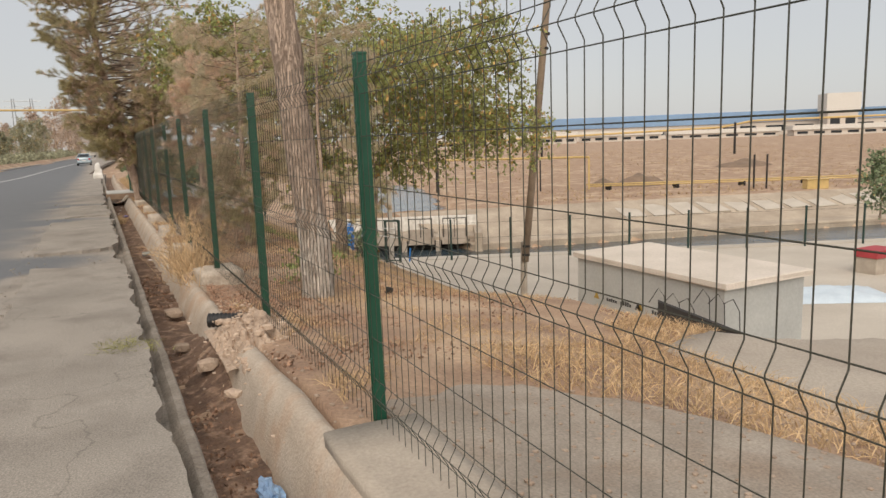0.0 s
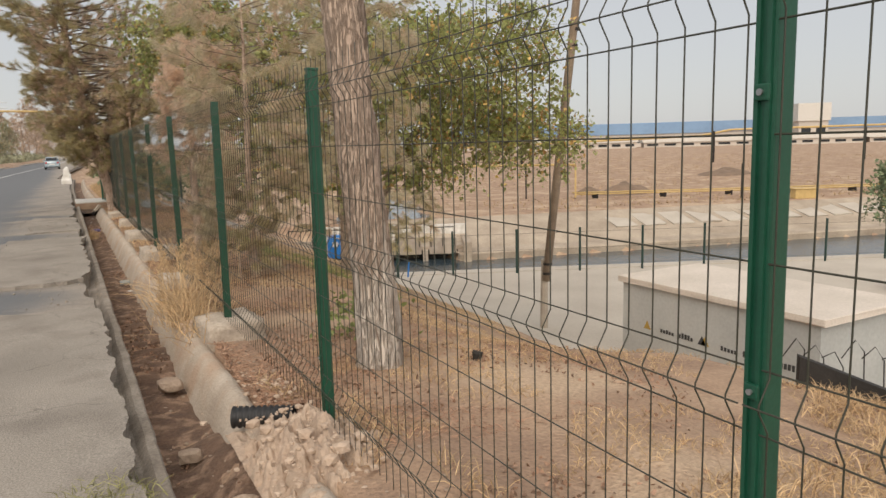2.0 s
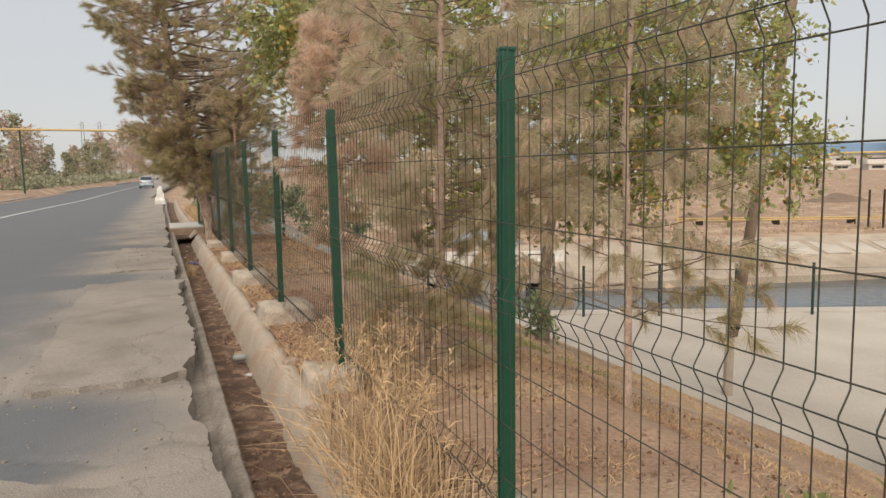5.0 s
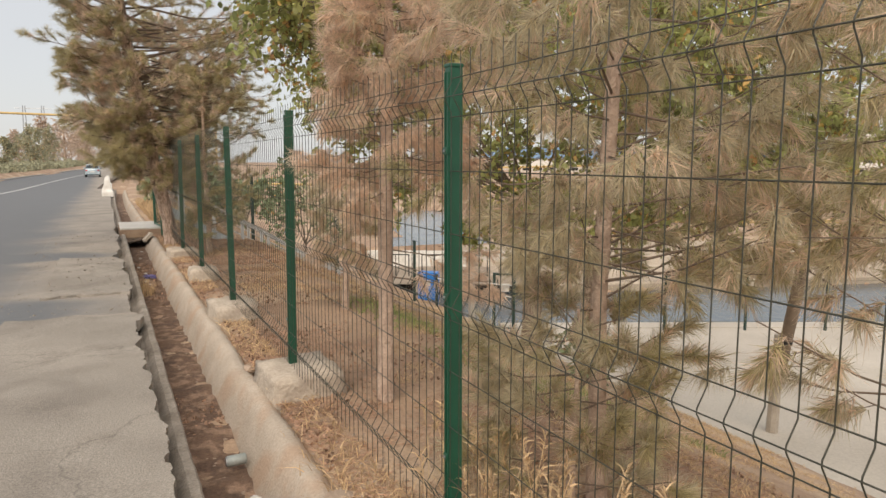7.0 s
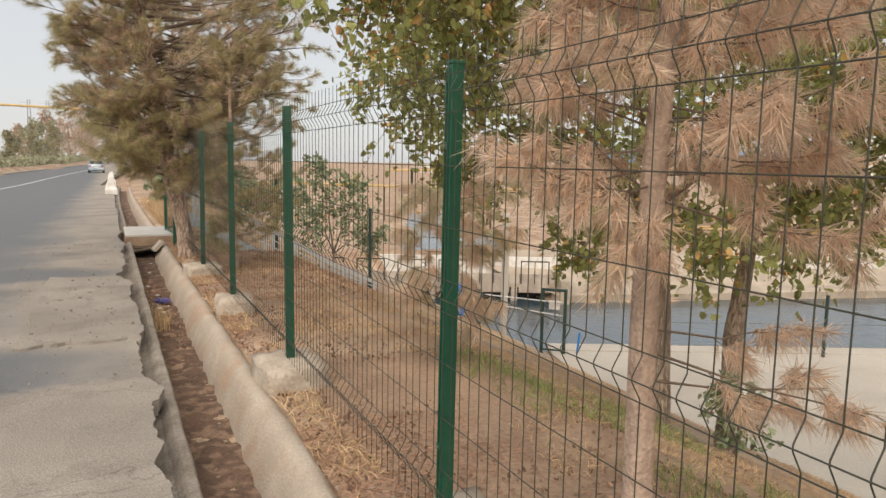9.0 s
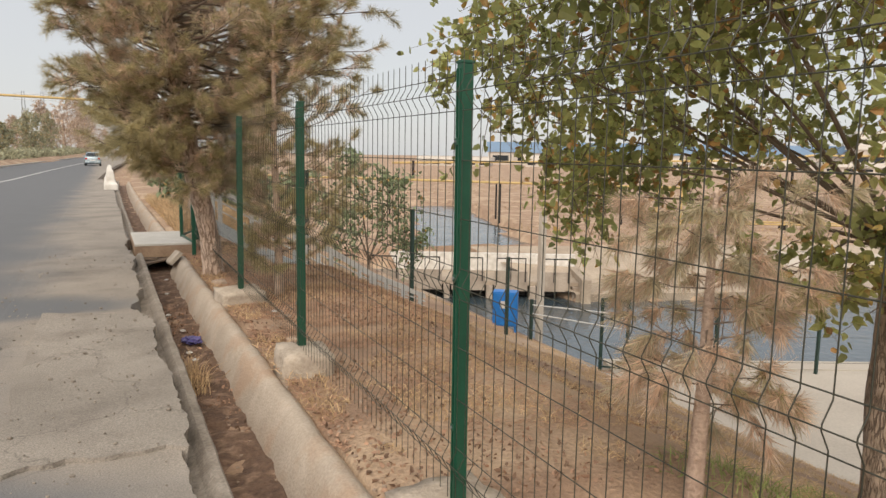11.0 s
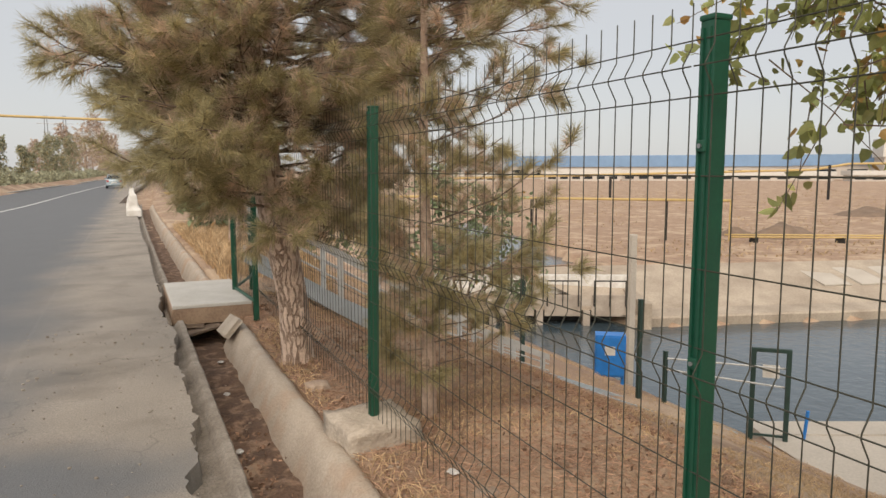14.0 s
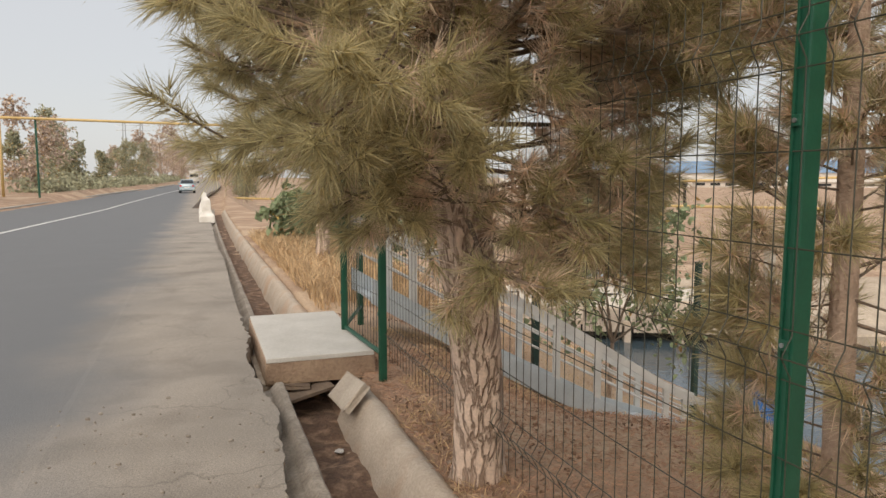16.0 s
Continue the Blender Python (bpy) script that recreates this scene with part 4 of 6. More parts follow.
def trunk_mesh(path, radii, sides=18, ridges=9, depth=0.12, rings=40):
    """A trunk with furrowed bark."""
    bm = bmesh.new()
    path = [Vector(p) for p in path]
    last = None
    for i in range(rings + 1):
        u = i / rings * (len(path) - 1)
        k = min(int(u), len(path) - 2)
        t = u - k
        c = path[k].lerp(path[k + 1], t)
        r = radii[k] + (radii[k + 1] - radii[k]) * t
        c = c + Vector((nz(c.z, 1, 0, 0.9), nz(c.z, 5, 0, 0.9), 0)) * r * 0.25
        ring = []
        for s in range(sides * 2):
            a = s / (sides * 2) * math.tau
            g = abs(nz(math.cos(a) * ridges * 0.45, math.sin(a) * ridges * 0.45, c.z * 1.5, 1.0))
            rr = r * (1 - depth + depth * 2.2 * g) * (1 + 0.2 * math.exp(-i / rings * (path[-1].z - path[0].z) * 7))
            ring.append(bm.verts.new(c + Vector((math.cos(a) * rr, math.sin(a) * rr, 0))))
        if last:
            for s in range(sides * 2):
                bm.faces.new((last[s], last[(s + 1) % (sides * 2)], ring[(s + 1) % (sides * 2)], ring[s]))
        last = ring
    bm.faces.new(last)
    return bm


def pine(at, trunk_pts, trunk_r, low, high, reach, n_branch, per_branch, mix, label, count=34, length=0.14, width=0.0045, bark=PINEBARK, tilt=0.1, fluff=0.15, bias=(0, 0), droop=0.0, tufts=5, lobes=0.5, spread=0.55, crowd=1.0, boughs=()):
    """reach(z, azimuth): how far the crown goes out; mix: shares of olive, dry and faded tufts."""
    t = thing("pine_tree", at, label, "tree", "roadside pines")
    part("trunk", trunk_mesh(trunk_pts, trunk_r), bark if trunk_r[0] > 0.1 else THINBARK, t, "scaly pink-brown trunk", True)
    pts = [Vector(p) for p in trunk_pts]

    def axis(z):
        for a, b in zip(pts, pts[1:]):
            if a.z <= z <= b.z:
                return a.lerp(b, (z - a.z) / (b.z - a.z))
        return pts[-1]

    bm = bmesh.new()
    at_all, way_all, inner = [], [], []
    seed = at[0] * 7 + at[1]
    for k in range(n_branch + len(boughs)):
        z = low + (high - low) * ((k + rng.uniform(0, 1)) / n_branch) ** crowd
        az = k * 2.399 + rng.uniform(-0.5, 0.5)
        if k >= n_branch:
            z, az = boughs[k - n_branch][:2]
        c = axis(z)
        lobe = nz(math.cos(az) * 1.3 + seed, math.sin(az) * 1.3, z * 0.8)
        ln = reach(z, az) * rng.uniform(0.78, 1.0) * (1 + lobes * lobe)
        if k >= n_branch:
            ln = boughs[k - n_branch][2]
        if ln < 0.05:
            continue
        rise = tilt + rng.uniform(-0.32, 0.42) - (0.2 if crowd > 1 and z < 1.6 else 0.0)
        d = Vector((math.cos(az) + bias[0], math.sin(az) + bias[1], rise)).normalized()
        flat = Vector((-d.y, d.x, 0)).normalized()
        tip = c + d * ln + Vector((0, 0, 0.1 * ln - droop * ln * ln * 0.2))
        mid = c + d * ln * 0.5 + flat * ln * rng.uniform(-0.08, 0.08) + Vector((0, 0, -0.03 * ln))
        thick = min(1.0, max(0.45, trunk_r[0] / 0.12))
        tube(bm, [c, mid, tip], [(0.008 + 0.007 * ln) * thick, (0.005 + 0.004 * ln) * thick, 0.0025], 5, False)
        shoots = max(2, per_branch // 8)
        for s in range(shoots):
            u = 0.22 + 0.78 * ((s + rng.uniform(0, 1)) / shoots) ** 0.7
            p = c.lerp(mid, u * 2) if u < 0.5 else mid.lerp(tip, min(1.0, u * 2 - 1))
            sgn = 1 if s % 2 else -1
            way = (d * rng.uniform(0.5, 0.9) + flat * sgn * rng.uniform(0.2, 0.8) + Vector((0, 0, rng.uniform(-0.5, 0.75) - 0.6 * droop))).normalized()
            out = fluff * (1.1 + 0.5 * ln) * rng.uniform(0.6, 1.3) * (1.35 - 0.6 * u)
            bend = Vector((0, 0, 0.12 - 0.35 * droop)) * out
            q = p + way * out + bend
            tube(bm, [p, p.lerp(q, 0.5) - bend * 0.3, q], [0.005 * thick, 0.004 * thick, 0.0022], 3, False)
            for j in range(tufts):
                g = 1.0 - 0.8 * j / tufts
                fork = Vector(rng.normal(0, 1, 3)).normalized()
                w = (way + bend.normalized() * 0.25 + fork * (0.3 if j == 0 else 0.75)).normalized()
                e = p.lerp(q, g) + (w * 0.05 if j else Vector((0, 0, 0)))
                at_all.append(e), way_all.append(w), inner.append(u * g)
    part("branchwork", bm, TWIG, t, "dark thin branches")
    at_all, way_all = np.array([tuple(v) for v in at_all]), np.array([tuple(v) for v in way_all])
    pick = np.array([nz(*p, 0.9) for p in at_all]) * 0.9 + rng.uniform(-0.5, 0.5, len(at_all)) * 0.7
    if mix[0] > 0.45:
        pick = pick * 0.45 - np.array(inner)
    order = np.argsort(np.argsort(pick)) / len(pick)
    a, b = mix[0], mix[0] + mix[1]
    for nm, sel, m, lab in (("needle_crown", order < a, NEEDLE, "olive green needle tufts"), ("dry_needles", (order >= a) & (order < b), NEEDLEDRY, "dead brown needle tufts"), ("faded_needles", order >= b, NEEDLEGREY, "faded grey-green needle tufts")):
        if sel.sum() > 2:
            v, f = needles(at_all[sel], way_all[sel], count, length, width, spread, 0.55 * min(1.0, droop))
            soup(nm, v, f, m, t, lab)
    return t


def big_reach(z, az):
    """A wide crown that goes furthest over the bank."""
    x, y = math.cos(az), math.sin(az)
    trim = 1 - 0.3 * max(0.0, -y) if x < 0.3 else 1.0
    if z < 1.75:
        return 0.0
    if z < 2.1:
        return 0.95 * trim
    if z < 2.6:
        return (1.1 + 0.3 * max(0.0, x)) * trim
    if z < 5.8:
        return (1.2 + 1.25 * max(0.0, x) + 0.16 * (z - 2.6)) * trim
    return max(0.4, 1.8 - 0.6 * (z - 5.8))


LOW_BOUGHS = [(1.22 + 0.035 * k, -1.5 + 1.0 * math.sin(2.4 * k), 0.62 + 0.03 * (k % 6)) for k in range(13)]
LOW_BOUGHS += [(1.5 + 0.04 * k, 0.7 + 1.1 * math.sin(2.4 * k), 0.85 + 0.04 * (k % 4)) for k in range(11)]
LOW_BOUGHS += [(2.15 + 0.08 * k, -0.15 + 0.6 * math.sin(2.4 * k), 1.5 + 0.12 * (k % 5)) for k in range(14)]
LOW_BOUGHS += [(1.72 + 0.035 * k, 3.3 + 0.9 * math.sin(2.4 * k), 0.9 + 0.03 * (k % 5)) for k in range(9)]


def brown_reach(z, az):
    """A full hanging crown, and one low bough over the bank."""
    if z < 1.38:
        return 0.72 if math.cos(az + 0.5) > 0.8 and z < 1.05 else 0.0
    r = 0.66 if z < 2.4 else 0.5
    return r if math.cos(az) > -0.4 else r * 0.6


pine((1.2, 22.74, -0.12), [(0, 0, 0), (-0.08, -0.16, 0.5), (-0.22, -0.4, 1.15), (-0.5, -0.75, 2.6), (-0.75, -0.9, 4.5), (-0.85, -0.95, 7.6)], [0.135, 0.125, 0.12, 0.1, 0.07, 0.02], 1.7, 7.5, big_reach, 250, 80, (0.58, 0.32, 0.1), "large olive pine with a leaning scaly trunk", 42, 0.12, 0.0042, fluff=0.2, droop=0.12, lobes=0.4, spread=0.7, crowd=1.25, boughs=LOW_BOUGHS)
pine((1.66, 21.07, -0.15), [(0, 0, 0), (0.0, 0.02, 0.8), (-0.03, 0.0, 1.6), (-0.02, 0.02, 3.2)], [0.05, 0.042, 0.034, 0.01], 0.35, 3.15, lambda z, az: 0.22 + 0.75 * (0.5 + 0.5 * math.cos(az)) * (1 - abs(z - 1.7) / 3.2), 96, 34, (0.66, 0.24, 0.1), "young thinning pine behind the wire fence", 44, 0.11, 0.0042, fluff=0.13, spread=0.7)
pine((1.71, 12.85, -0.12), [(0, 0, 0), (0.02, 0.03, 1.2), (0.05, 0.02, 2.2), (0.06, 0.05, 3.0)], [0.055, 0.048, 0.036, 0.01], 0.7, 3.0, brown_reach, 96, 40, (0.0, 0.97, 0.03), "dead brown pine behind the wire fence", 34, 0.1, 0.0044, fluff=0.13, droop=0.4, spread=0.95)
pine((2.08, 11.1, -0.12), [(0, 0, 0), (0.0, 0.02, 0.9), (0.03, 0.0, 1.9), (0.05, 0.0, 3.3)], [0.046, 0.04, 0.034, 0.01], 0.95, 3.3, lambda z, az: (0.6 if z < 1.45 else 0.95) + 0.3 * max(0.0, math.cos(az + 0.6)), 74, 40, (0.25, 0.25, 0.5), "half-dead pine with faded drooping needles", 32, 0.115, 0.0042, fluff=0.14, droop=0.45, spread=0.85, boughs=[(1.05 + 0.05 * k, -0.75 + 0.16 * k, 1.15 - 0.06 * k) for k in range(6)])
pine((2.95, 9.95, -0.25), [(0, 0, 0), (0.02, 0.03, 0.9), (0.0, 0.05, 1.9), (0.05, 0.0, 3.3)], [0.03, 0.026, 0.022, 0.01], 0.6, 3.3, lambda z, az: 0.8 if z > 1.2 else 0.95, 66, 36, (0.25, 0.2, 0.55), "half-dead pine with bare lower boughs", 32, 0.115, 0.0042, fluff=0.14, droop=0.45, spread=0.85)
pine((1.9, 11.05, -0.12), [(0, 0, 0), (0.0, 0.0, 0.3), (0.02, 0.0, 0.6), (0.02, 0.0, 0.95)], [0.022, 0.018, 0.012, 0.005], 0.08, 0.95, lambda z, az: 0.5, 30, 24, (0.35, 0.15, 0.5), "low green pine sapling behind the wire fence", 50, 0.11, 0.0042, droop=0.15, spread=0.7)
pine((2.35, 15.7, -0.12), [(0, 0, 0), (0.02, 0.0, 0.6), (0.05, 0.03, 1.0), (0.05, 0.03, 1.45)], [0.04, 0.033, 0.022, 0.01], 0.4, 1.4, lambda z, az: 0.42, 30, 24, (0.1, 0.6, 0.3), "small dead brown pine behind the wire fence", 44, 0.11, 0.0044, droop=0.4, spread=0.75)
pine((1.9, 31.5, -0.2), [(0, 0, 0), (0.0, 0.0, 1.2), (-0.1, 0.0, 3.0), (-0.1, 0.0, 6.0)], [0.13, 0.11, 0.09, 0.02], 1.5, 5.9, lambda z, az: 1.3 if z < 4 else 0.8, 70, 48, (0.8, 0.1, 0.1), "olive pine beyond the slab bridge", 34, 0.14, 0.007, fluff=0.2, spread=0.7)


def broadleaf(at, trunks, clumps, leaf_n, size, label, category="tree", name="mulberry_tree", bark=BARK, leaf=LEAF, dry=0.14, group=""):
    """trunks: (points, radii); clumps: (x, y, z, rx, ry, rz, share)."""
    t = thing(name, at, label, category, group)
    for pts, radii in trunks:
        part("trunk", trunk_mesh(pts, radii, 10, 6, 0.14, 18), bark, t, smooth=True)
    bm = bmesh.new()
    allp = []
    clumps = [(*c[:6], c[6] * ((1.7 if c[2] > 4.0 and c[1] < 1.2 else 0.62 if c[1] > 1.2 else 1.15) if name == 'mulberry_tree' else 1.0)) for c in clumps]
    total = sum(c[6] for c in clumps)
    for x, y, z, rx, ry, rz, share in clumps:
        n = int(leaf_n * share / total)
        # leaves hang along twigs that run out from the clump's middle
        twigs = max(6, n // 22)
        o = unit(rng.normal(0, 1, (twigs, 3)))
        tipr = rng.uniform(0.6, 1.15, (twigs, 1))
        box_r = np.array([rx, ry, rz])
        tips = np.array([x, y, z]) + o * tipr * box_r - np.array([0, 0, 0.22]) * min(1.0, rz)
        roots = np.array([x, y, z]) + o * tipr * box_r * 0.35 + rng.normal(0, 0.2, (twigs, 3)) * box_r
        src = min(trunks, key=lambda q: (q[0][-1][0] - x) ** 2 + (q[0][-1][1] - y) ** 2)[0][-1] if trunks else (x, y, z - rz)
        tube(bm, [src, ((src[0] + x) / 2, (src[1] + y) / 2, (src[2] + z) / 2 + 0.15), (x, y, z)], [0.02, 0.012, 0.006], 6, False)
        for i in range(twigs):
            tube(bm, [tuple(roots[i]), tuple((roots[i] + tips[i]) / 2 + np.array([0, 0, 0.04])), tuple(tips[i])], [0.006, 0.004, 0.002], 3, False)
        u = rng.uniform(0.0, 1.05, (n, 1))
        idx = rng.integers(0, twigs, n)
        arch = np.array([0, 0, 0.12]) * (u - u * u) * 4 * min(1.0, rz)
        p = roots[idx] + (tips[idx] - roots[idx]) * u + arch + rng.normal(0, 0.032, (n, 3))
        allp.append(p)
    limbs = part("limbwork", bm, TWIG, t, "dark limbs and twigs")
    limbs["kind"] = "stuff"
    p = np.concatenate(allp)
    isdry = rng.uniform(0, 1, len(p)) < dry
    v, f = leaves(p[~isdry], size)
    soup("crown", v, f, leaf, t, "olive green hanging leaves")
    if isdry.sum() > 3:
        v, f = leaves(p[isdry], size * 0.9)
        soup("yellow_leaves", v, f, LEAFDRY, t, "yellow and rusty autumn leaves")
    return t


gz = land_z(5.3, 16.6)
broadleaf((5.31, 16.63, gz), [([(0, 0, -0.1), (0.02, 0.02, 1.0), (-0.05, 0.0, 2.1)], [0.16, 0.13, 0.11]), ([(0.63, -0.4, -0.3), (0.72, -0.35, 0.9), (0.95, -0.3, 2.2)], [0.12, 0.1, 0.08])],
          [(-1.5, 1.0, 3.9, 1.4, 1.4, 1.0, 0.8), (-1.3, -0.6, 4.3, 1.7, 1.6, 1.3, 1.6), (0.2, -0.8, 3.4, 1.6, 1.5, 1.3, 1.6), (1.8, -1.0, 3.5, 1.7, 1.6, 1.4, 1.6), (0.3, 0.6, 5.2, 2.0, 1.9, 1.4, 1.6), (2.6, 0.2, 4.8, 1.6, 1.6, 1.3, 1.2), (-1.6, 1.5, 3.6, 1.1, 1.1, 0.9, 0.5), (-0.4, 1.4, 3.1, 1.2, 1.2, 1.0, 0.7), (-0.3, -0.6, 2.1, 0.9, 0.9, 0.6, 0.6), (1.4, -0.8, 2.2, 1.2, 1.1, 0.7, 0.8), (3.3, -0.9, 2.9, 1.0, 1.0, 0.8, 0.6), (-2.6, 0.3, 5.0, 1.5, 1.5, 1.2, 1.2), (-3.1, -0.4, 4.4, 1.1, 1.2, 0.9, 1.1), (-1.7, 3.0, 3.6, 1.1, 1.0, 0.9, 0.6), (-2.0, 2.4, 4.5, 1.2, 1.1, 0.9, 0.7), (0.6, -2.4, 4.2, 1.5, 1.3, 1.2, 1.2), (-0.8, 0.3, 1.9, 0.6, 0.6, 0.4, 0.3), (0.2, 1.8, 3.4, 1.6, 1.4, 1.2, 0.8), (2.8, -2.0, 3.4, 1.4, 1.3, 1.3, 1.3), (3.6, -2.4, 2.9, 1.2, 1.0, 0.9, 0.8), (1.9, -2.2, 3.0, 1.3, 1.2, 1.1, 1.0), (3.0, -1.8, 4.8, 1.4, 1.3, 1.2, 1.0), (-1.9, 3.2, 3.9, 0.7, 0.7, 0.6, 0.45), (-1.3, 2.9, 3.1, 0.7, 0.6, 0.7, 0.5), (-1.0, 2.6, 2.35, 0.65, 0.5, 0.6, 0.45), (-0.7, 2.2, 3.7, 0.8, 0.7, 0.7, 0.6), (-1.5, 1.5, 2.7, 0.8, 0.7, 0.75, 0.6), (0.0, 2.6, 2.9, 0.8, 0.7, 0.8, 0.6)],
          54000, 0.09, "spreading mulberry with olive and yellowing leaves")


def limewashed():
    m, furrows, cut_in = bark_mat("bark limewashed near the ground", (0.5, 0.385, 0.305), (0.41, 0.31, 0.245), (0.37, 0.28, 0.215), 58, 0.1)
    n, l = m.node_tree.nodes, m.node_tree.links
    co = n.new("ShaderNodeTexCoord")
    sep = n.new("ShaderNodeSeparateXYZ")
    l.new(co.outputs["Object"], sep.inputs[0])
    flake = n.new("ShaderNodeTexNoise")
    flake.inputs["Scale"].default_value, flake.inputs["Detail"].default_value = 22.0, 8.0
    stretch = n.new("ShaderNodeMapping")
    stretch.inputs["Scale"].default_value = (1.0, 1.0, 0.14)
    l.new(co.outputs["Object"], stretch.inputs["Vector"]), l.new(stretch.outputs[0], flake.inputs["Vector"])
    top = n.new("ShaderNodeMapRange")
    top.inputs[1].default_value, top.inputs[2].default_value, top.inputs[3].default_value, top.inputs[4].default_value = 0.5, 1.5, 0.16, -0.3
    l.new(sep.outputs[2], top.inputs[0])
    add = n.new("ShaderNodeMath")
    l.new(flake.outputs["Fac"], add.inputs[0]), l.new(top.outputs[0], add.inputs[1])
    cut = n.new("ShaderNodeMapRange")
    cut.inputs[1].default_value, cut.inputs[2].default_value, cut.inputs[4].default_value = 0.47, 0.6, 0.85
    l.new(add.outputs[0], cut.inputs[0])
    proud = n.new("ShaderNodeMath")
    proud.operation = "MULTIPLY"
    keep = n.new("ShaderNodeMapRange")
    keep.inputs[2].default_value, keep.inputs[3].default_value = 0.6, 0.45
    l.new(cut_in.outputs[0], keep.inputs[0])
    l.new(cut.outputs[0], proud.inputs[0]), l.new(keep.outputs[0], proud.inputs[1])
    both = n.new("ShaderNodeMix")
    both.data_type = "RGBA"
    both.inputs[7].default_value = (0.62, 0.555, 0.485, 1)
    l.new(proud.outputs[0], both.inputs[0])
    l.new(furrows.outputs[2], both.inputs[6])
    l.new(both.outputs[2], n["Principled BSDF"].inputs["Base Color"])
    return m


tp = broadleaf((1.95, 6.93, -0.12), [], [(-0.6, 0.3, 6.4, 0.9, 0.9, 0.9, 1.0), (-0.2, -0.4, 7.2, 0.9, 0.8, 1.0, 1.0)], 1500, 0.1, "tall poplar with furrowed bark, limewashed at the base", name="poplar_tree")
part("trunk", trunk_mesh([(0, 0, -0.1), (-0.03, -0.01, 0.7), (-0.08, -0.03, 1.4), (-0.17, -0.06, 2.3), (-0.3, 0.0, 3.6), (-0.42, 0.05, 6.6)], [0.165, 0.15, 0.142, 0.135, 0.12, 0.06], 22, 12, 0.16, 110), limewashed(), tp, "furrowed bark, limewashed below", True)
broadleaf((4.9, 27.3, land_z(4.9, 27.3)), [([(0, 0, -0.1), (0.05, 0, 0.8)], [0.04, 0.025])], [(-0.4, 0, 1.6, 0.8, 0.8, 0.9, 1), (0.5, -0.2, 2.1, 0.8, 0.8, 0.9, 1), (-0.2, 0.2, 2.7, 0.6, 0.6, 0.7, 0.7), (0.9, -0.3, 1.2, 0.6, 0.6, 0.6, 0.6)], 3200, 0.085, "loose grey-green shrub beside the stairs", "shrub", "shrub", leaf=SHRUB, dry=0.03)
broadleaf((5.75, 15.9, land_z(5.75, 15.9)), [([(0, 0, -0.1), (0.02, 0, 0.3)], [0.03, 0.02])], [(0, 0, 0.55, 0.5, 0.5, 0.45, 1)], 500, 0.09, "low green shrub at the foot of the mulberry", "shrub", "shrub", leaf=SHRUB, dry=0.05)
for x, y, s in ((2.7, 35.6, 0.95), (5.2, 37.5, 1.3), (4.2, 41.0, 1.2)):
    broadleaf((x, y, land_z(x, y)), [([(0, 0, -0.1), (0.05, 0, 0.6)], [0.05, 0.03])], [(-0.7 * s, 0, 0.9 * s, 0.9 * s, 0.8 * s, 0.7 * s, 1), (0.6 * s, 0.3, 1.1 * s, 0.9 * s, 0.8 * s, 0.8 * s, 1)], 3000, 0.15, "dense green bush beyond the slab bridge", "bush", "bush", leaf=SHRUB, dry=0.05, group="bushes past the bridge")
bush = broadleaf((36.5, 22.8, APRON_Z), [([(0, 0, -0.1), (0.05, 0, 0.8)], [0.06, 0.04])], [(0, 0, 1.5, 1.3, 1.3, 1.5, 1), (0.5, 0.3, 2.8, 0.9, 0.9, 1.0, 0.7)], 2600, 0.16, "rounded dark green bush by the canal", "bush", "bush", leaf=SHRUB, dry=0.02)

# small green weed, pavement grass, dry weeds
STRAW = mat("dry straw grass", (0.62, 0.46, 0.275), (0.46, 0.31, 0.17), 2, 30, 0.85, bump=0.0, amount=0.25, per_island=0.35, translucent=0.15)
TUFTGREEN = mat("olive pavement grass", (0.34, 0.33, 0.14), (0.22, 0.21, 0.09), 8, 40, 0.8, bump=0.0, amount=0.25, per_island=0.45, translucent=0.2)
GRASSGREEN = mat("dull green grass", (0.28, 0.31, 0.11), (0.19, 0.22, 0.075), 2, 30, 0.8, bump=0.0, amount=0.25, per_island=0.3, translucent=0.15)


def blades(at, height, width, lean, bend=0.5):
    n = len(at)
    h = height * rng.uniform(0.45, 1.15, (n, 1))
    d = unit(np.concatenate([rng.normal(0, lean, (n, 2)), np.ones((n, 1))], 1))
    side = unit(np.cross(d, rng.normal(0, 1, (n, 3)))) * width / 2
    out = np.concatenate([d[:, :2], np.zeros((n, 1))], 1)
    m = at + d * h * 0.55
    tip = at + d * h * 0.9 + out * h * bend - np.array([0, 0, 1.0]) * h * bend * 0.25
    v = np.stack([at - side, at + side, m + side * 0.8, m - side * 0.8, tip], 1).reshape(-1, 3)
    k = np.arange(n)[:, None] * 5
    quads = (k + np.array([0, 1, 2, 3])).tolist()
    tris = (k + np.array([3, 2, 4])).tolist()
    return v, quads + tris


